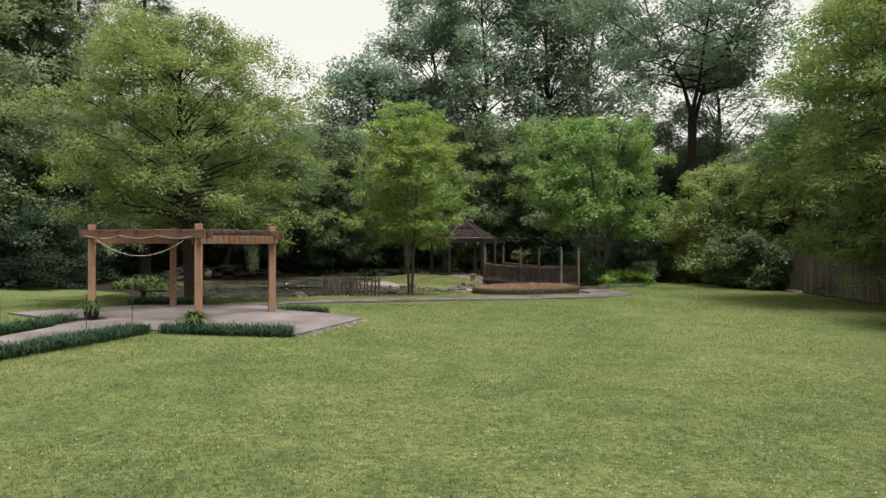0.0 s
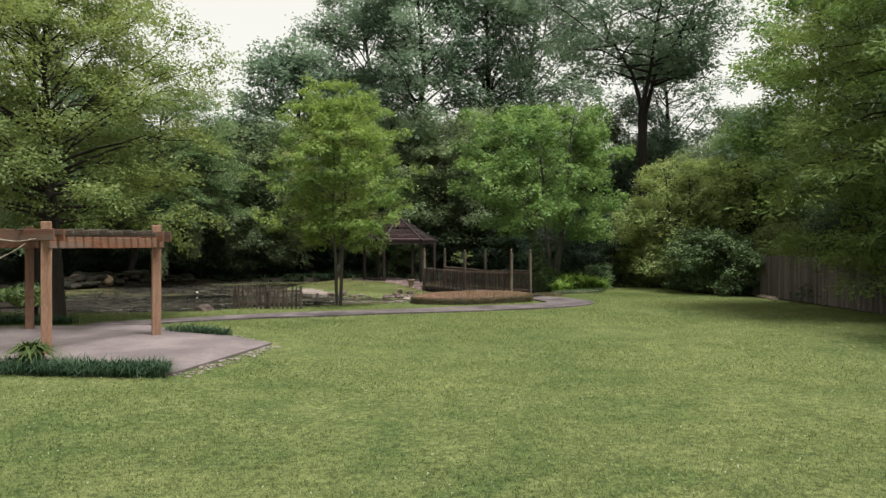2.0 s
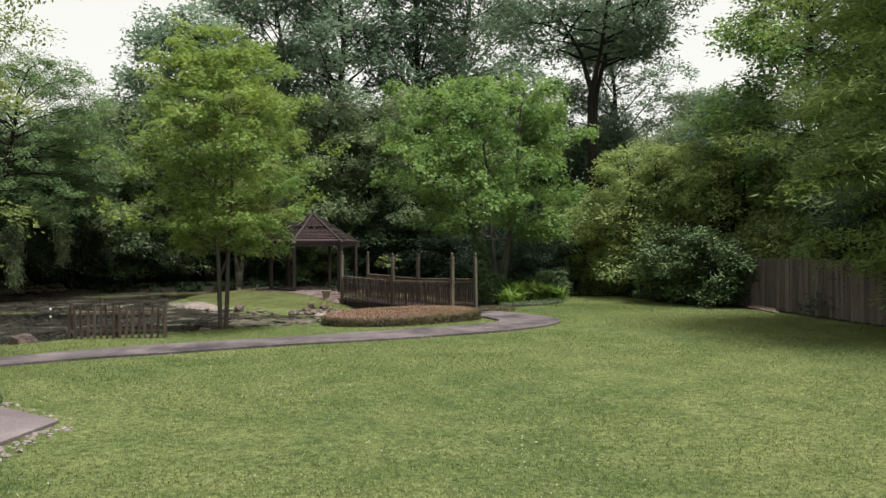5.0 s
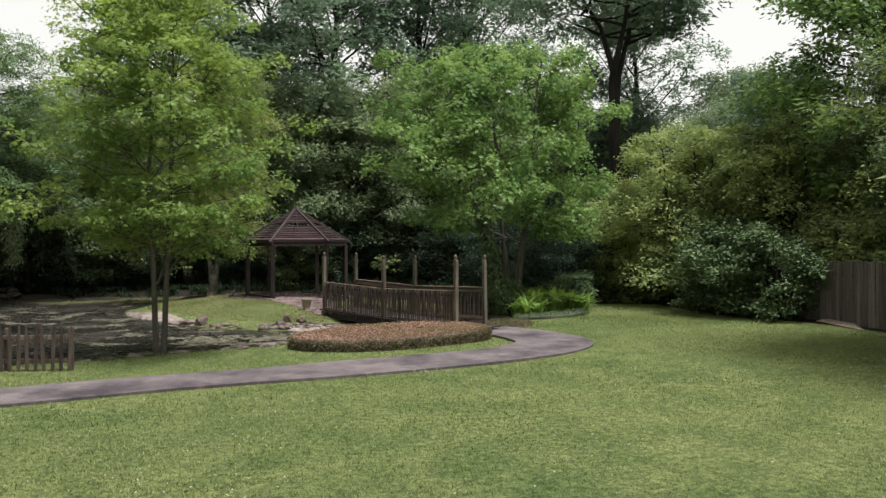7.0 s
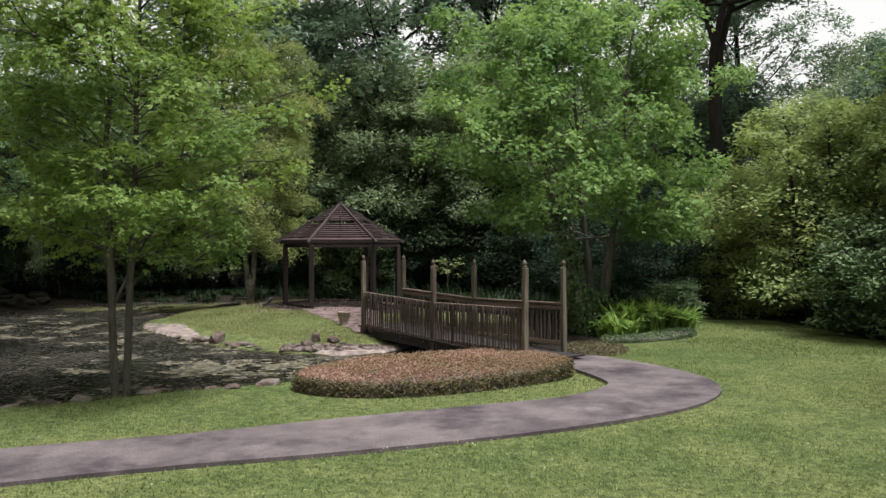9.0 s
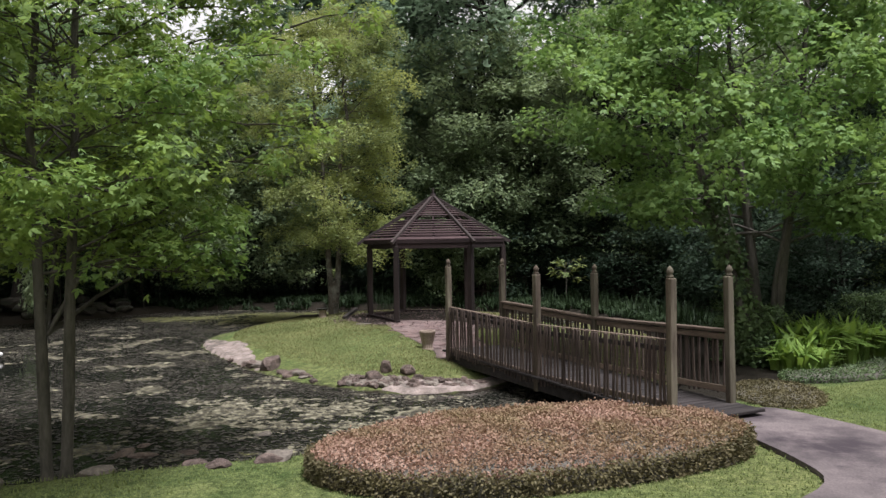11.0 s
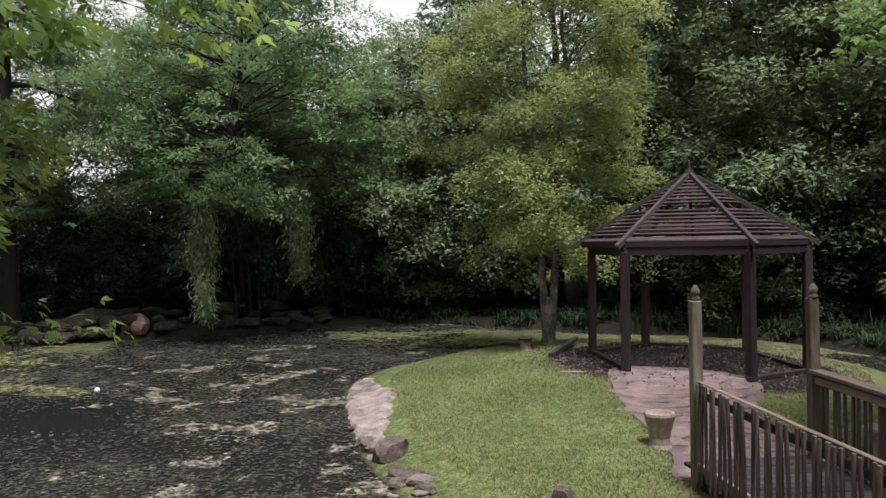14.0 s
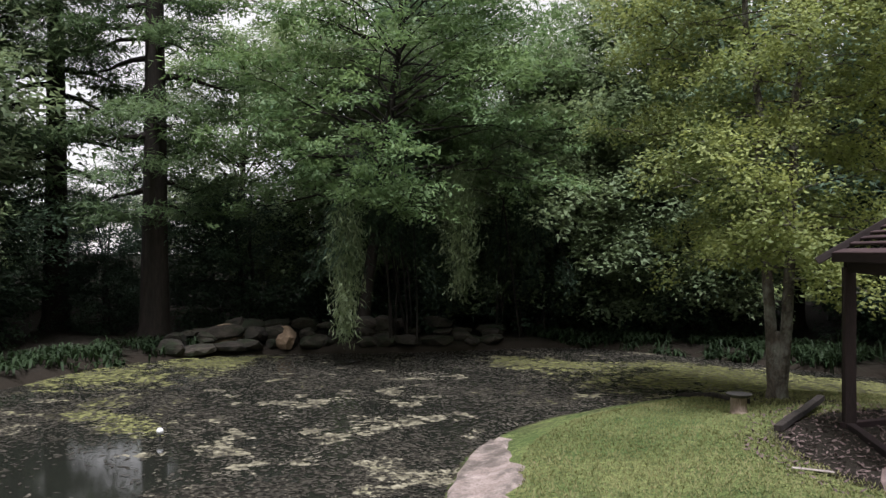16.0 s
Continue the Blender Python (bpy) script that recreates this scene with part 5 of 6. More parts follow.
def root_flare(t, cx, cy, r, height):
    """The swollen foot where the stems join, running out into roots."""
    bm = bmesh.new()
    rings, n = 15, 28
    rows = []
    for i in range(rings):
        u = i / (rings - 1)
        row = []
        for k in range(n):
            a = 2 * math.pi * k / n
            lobe = 0.5 + 0.5 * math.sin(5 * a + 0.8 + 0.4 * math.sin(2 * a))
            rad = r * (1 - 0.15 * u - 0.6 * u ** 4) + r * max(0, 1 - 3.5 * u) ** 2 * (0.15 + 0.7 * lobe) + 0.02 * noise.noise((math.cos(a) * 3, math.sin(a) * 3, u * 5))
            row.append(bm.verts.new((cx + rad * math.cos(a) * (1 + 0.2 * u), cy + rad * math.sin(a), height * u - 0.05)))
        rows.append(row)
    for lo, hi in zip(rows, rows[1:]):
        for k in range(n):
            bm.faces.new((lo[k], lo[(k + 1) % n], hi[(k + 1) % n], hi[k])).smooth = True
    bm.faces.new(rows[-1])
    part("root_flare", bm, M_BARK_LICHEN, t, "lichen-spotted flared foot of the twin trunks")


root_flare(ISLAND_TREE, 0.05, 0.02, 0.135, 1.25)
tree("elm_tree", "broad pale green elm spreading over the pergola from behind", M_BARK_DARK, M_LEAF_ELM,
     grow(17, 10.5, 3.3, 3.9, 84, 0.21, "round", ((0, 0, -0.8, 0.6),), rise=0.85, sag=0.26, twigs=4, twig=1.1, pad=0.7, pad_n=20, dome=0.4),
     dict(per=17, spread=0.16, flat=0.8, length=0.105, width=0.05, up=0.8, droop=0.4), -8.4, 26.9, land1(-8.4, 26.9) - 0.02)
FEATHER = tree("cypress_tree", "feathery green cypress leaning over the board fence", M_BARK_DARK, M_LEAF_CYPRESS,
     grow(23, 15.5, 1.5, 4.2, 110, 0.25, "round", ((0, 0, -0.5, 0.3),), rise=0.3, sag=0.36, twigs=5, twig=1.2, pad=0.95, pad_n=15, dome=0.22),
     dict(per=13, spread=0.24, flat=0.45, length=0.24, width=0.042, up=1.0, droop=0.4), 19.2, 28.4, 0.2)
# Unseen copies, added out of view to shade the right of the lawn.
for x, y, rz, sc in ((20.2, 19.5, 120, 1.0), (20.6, 10.0, 230, 1.0), (20.4, 0.5, 340, 1.0)):
    c = copy_thing(FEATHER, pose(x, y, 0.05, 0, 0, rz))
    c.scale = (sc,) * 3
tree("sweetgum_tree", "bright green broad-leaved tree rising behind the board fence", M_BARK_DARK, M_LEAF_OAK,
     grow(29, 16.0, 3.5, 3.4, 76, 0.2, "oval", ((0, 0, 0.3, 0.2),), rise=0.8, sag=0.12, twigs=4, twig=0.9, pad=0.75, pad_n=16, dome=0.75),
     dict(per=7, spread=0.17, flat=0.9, length=0.19, width=0.115, up=0.9, droop=0.3), 21.6, 40.5, 0.2)




def ivy_stem(x, y, lean_x, lean_y, height, r, leafy, seed):
    t = thing("ivy_clad_tree" if leafy else "sapling", "leaning stem wrapped in dark ivy beside the bridge" if leafy else "thin bare slanting sapling stem beside the bridge", "tree", x, y, land1(x, y) - 0.03)
    rng = random.Random(seed)
    pts = [Vector((lean_x * u ** 1.2 + rng.uniform(-0.04, 0.04), lean_y * u + rng.uniform(-0.04, 0.04), height * u)) for u in [i / 8 for i in range(9)]]
    v, f = tube_np(pts, [r * (1.2 - 0.9 * i / 8) for i in range(9)], 7)
    part("trunk", np_mesh("trunk", v, f), M_BARK, t, smooth=True)
    if leafy:
        tips, outs = [], []
        for _ in range(420):
            u = rng.random() ** 1.15
            i = min(7, int(u * 8))
            p = pts[i].lerp(pts[i + 1], u * 8 - i)
            a = rng.uniform(0, 6.283)
            w = Vector((math.cos(a), math.sin(a), rng.uniform(-0.3, 0.3)))
            tips.append(tuple(p + w * rng.uniform(0.06, 0.30) * (1.15 - 0.6 * u)))
            outs.append(tuple(w))
        v, f = leaves_np(np.array(tips), np.array(outs), 6, 0.06, 1.0, 0.10, 0.075, np.random.default_rng(seed), up=0.3, droop=0.4)
        part("ivy", np_mesh("ivy", v, f), M_LEAF_SHRUB, t, "dark glossy ivy leaves")


ivy_stem(8.75, 42.2, -0.95, 0.3, 3.7, 0.09, True, 5)
ivy_stem(9.05, 42.9, -1.5, 0.2, 4.2, 0.05, False, 6)
ivy_stem(9.2, 43.2, 0.9, 0.3, 4.4, 0.06, False, 7)
ivy_stem(9.0, 43.0, -0.6, 0.4, 4.0, 0.045, False, 8)


# ---- woodland round the garden ----
def kind_of_tree(name, label, wood_mat, leaves, grown, leaf, x, y, rz=0, scale=1.0, group=""):
    return tree(name, label, wood_mat, leaves, grown, leaf, x, y, land1(x, y) - 0.05, rz, scale, group=group)


TALL = kind_of_tree("tall_tree", "tall dark woodland tree with an open crown", M_BARK_DARK, M_LEAF_DARK,
                    grow(31, 26, 9, 4.8, 50, 0.36, "oval", rise=1.1, sag=0.05, twigs=4, twig=1.6, wiggle=1.6, pad=1.25, pad_n=11, dome=0.5),
                    dict(per=11, spread=0.32, flat=0.8, length=0.32, width=0.165, up=1.0, droop=0.2, tri=True), 3, 64, 20, 1.0, "woodland")
MID = kind_of_tree("woodland_tree", "rounded dense dark green woodland tree", M_BARK_DARK, M_LEAF_DARK,
                   grow(37, 18, 2.5, 5.0, 64, 0.3, "round", rise=0.9, sag=0.15, twigs=4, twig=1.4, wiggle=0.8, pad=1.2, pad_n=11, dome=0.5),
                   dict(per=12, spread=0.32, flat=0.8, length=0.31, width=0.165, up=1.0, droop=0.2, tri=True), -6.5, 65, 0, 1.0, "woodland")
LIGHT = kind_of_tree("woodland_tree", "mid-green woodland tree with a loose crown", M_BARK_DARK, M_LEAF_MID,
                     grow(41, 14.5, 2.0, 4.2, 56, 0.24, "oval", rise=0.9, sag=0.2, twigs=4, twig=1.3, wiggle=0.8, pad=1.0, pad_n=11, dome=0.45),
                     dict(per=13, spread=0.27, flat=0.8, length=0.21, width=0.11, up=1.0, droop=0.2, tri=True), -15, 61, 0, 0.72, "woodland")
CYP = kind_of_tree("bald_cypress", "tall straight cypress with thin feathery sprays", M_BARK_DARK, M_LEAF_CYPRESS_SHADED,
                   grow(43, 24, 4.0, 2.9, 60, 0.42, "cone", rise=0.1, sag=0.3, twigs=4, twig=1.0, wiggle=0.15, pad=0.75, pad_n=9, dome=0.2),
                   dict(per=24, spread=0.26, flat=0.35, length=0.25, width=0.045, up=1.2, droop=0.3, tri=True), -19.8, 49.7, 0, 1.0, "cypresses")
BUSH = kind_of_tree("understorey_shrub", "dense shrub in the woodland edge, its leaves darkened for shade", M_BARK_DARK, M_LEAF_UNDER_SHADED,
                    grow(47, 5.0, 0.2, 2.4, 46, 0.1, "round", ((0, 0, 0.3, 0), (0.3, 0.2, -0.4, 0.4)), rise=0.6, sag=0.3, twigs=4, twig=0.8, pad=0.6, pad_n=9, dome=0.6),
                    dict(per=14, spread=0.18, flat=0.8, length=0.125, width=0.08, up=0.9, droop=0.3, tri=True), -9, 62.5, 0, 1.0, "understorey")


def woods(first, places):
    for x, y, rz, sc in places:
        c = copy_thing(first, pose(x, y, land1(x, y) - 0.05, 0, 0, rz))
        c.scale = (sc, sc, sc)


woods(TALL, [(-1.5, 72, 60, 1.0), (8.5, 67, 140, 1.02), (13, 72, 220, 1.05), (27, 43, 200, 0.85), (29, 33, 70, 0.9), (23, 66, 80, 0.8)])
# The last four are out of view, added to throw shade on the lawn.
woods(MID, [(-22.5, 64, 70, 0.85), (21, 62, 200, 0.62), (23.5, 50, 60, 0.6), (26, 36, 280, 0.8), (24, 26, 90, 0.8), (-29, 35, 170, 0.9), (24, 17.5, 10, 0.95), (23.5, 9.0, 130, 0.95), (23.8, 0.5, 250, 0.95), (24, -8, 40, 0.95)])
woods(LIGHT, [(-24.5, 42.5, 70, 1.25), (-28, 38, 190, 1.3), (17, 66, 10, 0.9), (-27.5, 57.5, 40, 0.85), (-40, 51, 80, 0.7), (25.5, 56.5, 140, 0.85)])
woods(LIGHT, [(-9.0, 61.5, 75, 0.8), (2.0, 61.8, 85, 0.85), (-2.2, 66.5, 200, 0.9), (7.5, 61, 20, 0.85), (-12, 62.5, 50, 0.8), (-18, 57.5, 120, 0.75), (-20.5, 56.5, 210, 0.8), (4.5, 63, 300, 0.7), (13, 57.5, 20, 0.7), (20.5, 45.5, 60, 0.5), (21, 38, 100, 0.6), (-20.5, 42.5, 200, 0.7), (-23.5, 37.5, 310, 0.85), (22, 53, 15, 0.65)])
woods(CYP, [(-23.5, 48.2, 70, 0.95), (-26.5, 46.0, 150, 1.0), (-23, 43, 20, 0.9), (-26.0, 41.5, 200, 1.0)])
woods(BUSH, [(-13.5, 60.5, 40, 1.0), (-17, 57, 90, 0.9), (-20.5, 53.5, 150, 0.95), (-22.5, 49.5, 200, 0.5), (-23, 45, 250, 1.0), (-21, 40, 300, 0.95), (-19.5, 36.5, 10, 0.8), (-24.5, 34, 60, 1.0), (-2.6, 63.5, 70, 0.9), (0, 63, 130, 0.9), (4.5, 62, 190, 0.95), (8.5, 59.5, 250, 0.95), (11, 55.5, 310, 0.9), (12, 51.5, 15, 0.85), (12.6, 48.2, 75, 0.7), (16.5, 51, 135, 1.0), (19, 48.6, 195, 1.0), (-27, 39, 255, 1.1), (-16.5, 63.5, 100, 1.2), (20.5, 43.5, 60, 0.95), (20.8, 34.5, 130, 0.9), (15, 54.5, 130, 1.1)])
THICKET = kind_of_tree("thicket_shrub", "tall thicket at the back of the woodland, its leaves darkened for shade", M_BARK_DARK, M_LEAF_UNDER_SHADED,
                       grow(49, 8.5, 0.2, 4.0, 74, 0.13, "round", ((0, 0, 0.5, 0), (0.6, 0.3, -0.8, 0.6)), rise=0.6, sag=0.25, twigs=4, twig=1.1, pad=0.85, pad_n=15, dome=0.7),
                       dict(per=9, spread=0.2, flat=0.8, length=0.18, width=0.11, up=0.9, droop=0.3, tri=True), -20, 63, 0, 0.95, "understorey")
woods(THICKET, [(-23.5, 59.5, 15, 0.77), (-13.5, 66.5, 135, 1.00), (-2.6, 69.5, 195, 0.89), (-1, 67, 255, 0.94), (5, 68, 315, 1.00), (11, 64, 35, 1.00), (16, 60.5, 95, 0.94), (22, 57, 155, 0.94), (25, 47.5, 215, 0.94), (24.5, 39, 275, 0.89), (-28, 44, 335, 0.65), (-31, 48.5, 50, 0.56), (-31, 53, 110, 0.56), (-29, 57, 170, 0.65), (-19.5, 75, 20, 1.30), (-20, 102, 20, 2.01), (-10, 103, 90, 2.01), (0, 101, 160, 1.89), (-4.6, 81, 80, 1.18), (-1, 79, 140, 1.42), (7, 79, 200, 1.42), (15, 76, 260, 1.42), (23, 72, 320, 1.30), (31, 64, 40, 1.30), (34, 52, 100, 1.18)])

BANK_TREE = kind_of_tree("bank_tree", "billowy mid-green tree leafing low over the far bank", M_BARK_DARK, M_LEAF_MID,
                         grow(44, 9.5, 0.8, 3.0, 70, 0.14, "oval", ((0, 0, 0.3, -0.3), (0.5, 0.2, -0.8, 0.3)), rise=0.6, sag=0.25, twigs=4, twig=0.9, pad=0.8, pad_n=15, dome=0.8),
                         dict(per=10, spread=0.17, flat=0.9, length=0.15, width=0.085, up=0.7, droop=0.3, tri=True), -12.6, 60.9, 0, 1.0, "woodland")
woods(BANK_TREE, [(-8.6, 62.0, 80, 0.95), (-17.5, 59.5, 160, 0.9), (1.2, 61.4, 240, 0.8)])

# The big oak that stands over the right-hand trees.
kind_of_tree("great_oak", "great old oak with a thick forked trunk and open limbs", M_BARK_DARK, M_LEAF_DARK,
             grow(53, 25, 14.5, 4.4, 57, 0.33, "vase", ((0, 0, 5.5, 1.0), (0, 0, -3.5, 3.0), (0, 0, 1.0, -4.0)), rise=0.7, sag=0.12, twigs=4, twig=1.5, wiggle=1.0, fork=0.55, pad=1.3, pad_n=11, dome=0.4),
             dict(per=10, spread=0.32, flat=0.6, length=0.30, width=0.14, up=1.1, droop=0.2, tri=True), 18.4, 57.5)

tree("overhanging_tree", "layered green tree leaning out over the far bank", M_BARK_DARK, M_LEAF_OVER,
     grow(59, 12.5, 4.0, 4.8, 76, 0.2, "round", ((0, 0, 2.0, -1.6),), rise=0.75, sag=0.3, twigs=4, twig=1.1, wiggle=0.7, pad=0.95, pad_n=16, dome=0.32),
     dict(per=14, spread=0.16, flat=0.35, length=0.17, width=0.055, up=1.5, droop=0.3), -16.0, 54.6, 0.5, 30)

# ---- shrubs by the fence ----
CAM = tree("camellia_shrub", "large dark green camellia shrub at the lawn's edge", M_BARK_DARK, M_LEAF_SHRUB,
           grow(61, 3.2, 0.15, 1.6, 36, 0.06, "round", ((0, 0, 0.2, 0), (0.4, 0.1, 0.3, 0.2), (-0.4, 0, -0.2, 0.3)), rise=0.6, sag=0.3, twigs=4, twig=0.5, pad=0.46, pad_n=17, dome=0.75),
           dict(per=7, spread=0.09, flat=0.8, length=0.12, width=0.07, up=0.9, droop=0.2), 16.3, 40.9, 0.2, category="shrub", group="shrubs by the fence")
for x, y, rz, sc in ((17.0, 39.3, 80, 0.9), (8.75, 42.6, 30, 0.4), (11.9, 44.6, 200, 0.42)):
    c = copy_thing(CAM, pose(x, y, 0.2, 0, 0, rz))
    c.scale = (sc,) * 3
OLV = tree("olive_shrub", "tall loose olive-yellow shrub rising behind the camellias", M_BARK_DARK, M_LEAF_OLIVE,
           grow(67, 7.2, 0.5, 2.6, 66, 0.1, "oval", ((0, 0, 0.3, 0), (0.5, 0.2, 0.8, 0.3), (-0.4, 0.1, -0.7, 0.3)), rise=0.6, sag=0.3, twigs=5, twig=0.7, pad=0.62, pad_n=13, dome=0.8),
           dict(per=8, spread=0.14, flat=0.8, length=0.15, width=0.07, up=0.8, droop=0.3), 17.0, 45.4, 0.2, category="shrub", group="shrubs by the fence")
for x, y, rz, sc in ((19.4, 42.2, 100, 0.98), (15.6, 47.9, 200, 0.72), (20.6, 38.2, 280, 0.9)):
    c = copy_thing(OLV, pose(x, y, 0.2, 0, 0, rz))
    c.scale = (sc,) * 3


# ---- bamboo over the far bank ----
def bamboo(x, y, lean, seed, n=16, reach=5.5, height=6.0, hanging=()):
    t = thing("bamboo_clump", "arching bamboo with pale drooping leaves over the far bank", "bamboo", x, y, land1(x, y), group="bamboo")
    rng = random.Random(seed)
    tips, outs = [], []
    for k in range(n):
        az = lean + rng.uniform(-0.9, 0.9)
        d = Vector((math.cos(az), math.sin(az), 0))
        b = Vector((rng.uniform(-1.3, 1.3), rng.uniform(-1.0, 1.0), 0))
        re, he = reach * rng.uniform(0.5, 1.1), height * rng.uniform(0.75, 1.15)
        pts = [b + d * re * u ** 1.7 + Vector((0, 0, he * (2.0 * u - 0.15 * u * u - 1.45 * u * u * u))) for u in [i / 9 for i in range(10)]]
        cv, cf = tube_np(pts, [0.03 * (1 - 0.85 * i / 9) for i in range(10)], 5)
        part("cane", np_mesh("cane", cv, cf), M_BARK_DARK, t, smooth=True)
        for i in range(4, 10):
            for _ in range(7):
                p = pts[i - 1].lerp(pts[i], rng.random())
                hang = rng.uniform(0.2, 1.0) * (0.3 + 0.17 * i if k % 3 == 0 else 0.5)
                for s in (0.3, 0.65, 1.0):
                    tips.append((p.x + rng.uniform(-0.2, 0.2), p.y + rng.uniform(-0.2, 0.2), p.z - hang * s))
                    outs.append((d.x * 0.4, d.y * 0.4, -0.8))
    low_t, low_o = [], []
    for hx, hy, top, drop, half in hanging:
        v, f = tube_np([(0, 0, 0), (hx * 0.3, hy * 0.3, top * 0.85), (hx * 0.75, hy * 0.75, top * 1.08), (hx, hy, top), (hx, hy, top - drop * 0.9)], [0.03, 0.025, 0.018, 0.012, 0.005], 5)
        part("cane", np_mesh("cane", v, f), M_BARK_DARK, t, smooth=True)
        for k in range(330):
            u = rng.random()
            w = half * (0.35 + 0.65 * math.sin(min(1, u * 1.15) * math.pi) ** 0.6)
            low_t.append((hx + rng.gauss(0, 0.5) * w, hy + rng.gauss(0, 0.5) * w, top - drop * u))
            low_o.append((rng.uniform(-0.3, 0.3), rng.uniform(-0.3, 0.3), -0.9))
    v, f = leaves_np(np.array(tips), np.array(outs), 7, 0.13, 1.2, 0.2, 0.032, np.random.default_rng(seed), up=0.3, droop=0.6)
    # Arching mass takes the leaf colour with shade in it; hanging sprays stay pale.
    part("foliage", np_mesh("foliage", v, f), M_LEAF_UNDER_SHADED, t)
    v, f = leaves_np(np.array(low_t), np.array(low_o), 7, 0.13, 1.2, 0.2, 0.032, np.random.default_rng(seed + 9), up=0.3, droop=0.6)
    part("hanging_spray", np_mesh("hanging_spray", v, f), M_LEAF_BAMBOO, t, "pale drooping spray of narrow leaves")


bamboo(-14.6, 55.2, radians(-48), 71, 6, 3.4, 6.2, ((1.55, -3.7, 3.9, 3.3, 0.34), (1.1, -3.3, 3.3, 1.2, 0.3)))
bamboo(-12.4, 58.0, radians(-62), 72, 5, 3.4, 5.6, ((0.55, -3.4, 5.0, 3.3, 0.48),))

# ---- stones ----
rng0 = random.Random(21)
SHAPES = [bm_mesh("rock", boulder(k + 1, 1, 1, 1, 2)) for k in range(7)]
PALE = [bm_mesh("rock", boulder(k + 30, 1, 1, 1, 2)) for k in range(3)]
for me in SHAPES:
    me.materials.append(M_ROCK)
MOSSY_SHADED = [bm_mesh("rock", boulder(k + 11, 1, 1, 1, 2)) for k in range(5)]
for me in MOSSY_SHADED:
    me.materials.append(M_ROCK_MOSS_SHADED)
for me in PALE:
    me.materials.append(M_ROCK_PALE)


def rock(x, y, sx, sy, sz, sink=0.3, pale=False, group="rocks", label="rough brown rock at the water's edge"):
    me = (PALE if pale else MOSSY_SHADED if group == "rockery" else SHAPES)[rng0.randrange(3 if pale else 5)]
    ob = new("rock", me)
    ob.matrix_basis = Matrix.Translation((x, y, max(-0.12, land1(x, y)) + sz * (0.62 - sink))) @ pose(0, 0, 0, rng0.uniform(-12, 12), rng0.uniform(-12, 12), rng0.uniform(0, 360)) @ Matrix.Diagonal((sx, sy, sz, 1))
    return tagged(ob, label, "rock", group)


rock(-1.45, 42.95, 0.36, 0.26, 0.24, 0.2, label="large dark brown boulder on the island's shore")
rock(-1.95, 43.3, 0.26, 0.2, 0.14, 0.3)
rock(1.45, 41.6, 0.17, 0.15, 0.2, 0.2, label="blocky dark stone at the island's shore")
rock(1.3, 41.2, 0.25, 0.17, 0.17, 0.2)
rock(1.9, 41.4, 0.26, 0.16, 0.15, 0.2)
rock(-0.7, 34.95, 0.36, 0.28, 0.2, 0.3, label="dark boulder at the pond's near shore")
rock(-5.5, 32.2, 0.62, 0.4, 0.42, 0.1, label="dark boulder behind the picket fence")
for k in range(190):
    u = rng0.random()
    x, y = 0.7 + 2.6 * u + rng0.uniform(-0.15, 0.15), 41.2 - 0.35 * math.sin(u * 2.6) + rng0.uniform(-0.18, 0.28)
    s = rng0.uniform(0.035, 0.11)
    rock(x, y, s * rng0.uniform(1, 1.6), s, s * 0.8, 0.15, rng0.random() < 0.3, "rubble on the shore", "small broken stone on the island's shore")
for k in range(14):
    u = rng0.random()
    x, y = -2.9 + 2.9 * u, 44.2 - 2.6 * u + rng0.uniform(-0.2, 0.2)
    s = rng0.uniform(0.08, 0.2)
    rock(x, y, s * 1.5, s, s * 0.6, 0.35, rng0.random() < 0.4, "rubble on the shore", "flat stone on the island's shore")
BANK = [(-17.9, 49.3), (-17.0, 51.3), (-15.4, 53.3), (-13.7, 55.3), (-12.2, 57.6)]
for tier in range(3):
    for k in range(13):
        u = min(3.98, max(0.0, (k + rng0.uniform(-0.35, 0.35)) * 0.31))
        i = int(u)
        f_ = u - i
        x, y = BANK[i][0] * (1 - f_) + BANK[i + 1][0] * f_, BANK[i][1] * (1 - f_) + BANK[i + 1][1] * f_
        off = 0.05 + 0.5 * tier + rng0.uniform(-0.15, 0.15)
        s = rng0.uniform(0.22, 0.46)
        r_ = rock(x - off * 0.75, y + off * 0.6, s * rng0.uniform(1.1, 1.8), s, s * rng0.uniform(0.4, 0.75), 0.25, False, "rockery", "mossy brown rock in the far bank's rockery, darkened for shade")
        r_.location.z += 0.20 * tier * (1.0 if 0.5 < u < 3.2 else 0.5)
TAN = bm_mesh("rock", boulder(5, 1, 1, 1, 2))
TAN.materials.append(M_ROCK_TAN)
rock(-16.35, 52.0, 0.46, 0.34, 0.50, 0.05, True, "rockery", "upright pale tan boulder on the far bank").data = TAN
rock(-18.0, 50.8, 0.66, 0.4, 0.46, 0.1, True, "rockery", "broad reddish tan boulder on the far bank").data = TAN
PEBBLE = [bm_mesh("pebble", boulder(k + 60, 1, 1, 1, 1)) for k in range(4)]
for me in PEBBLE:
    me.materials.append(M_GRAVEL)
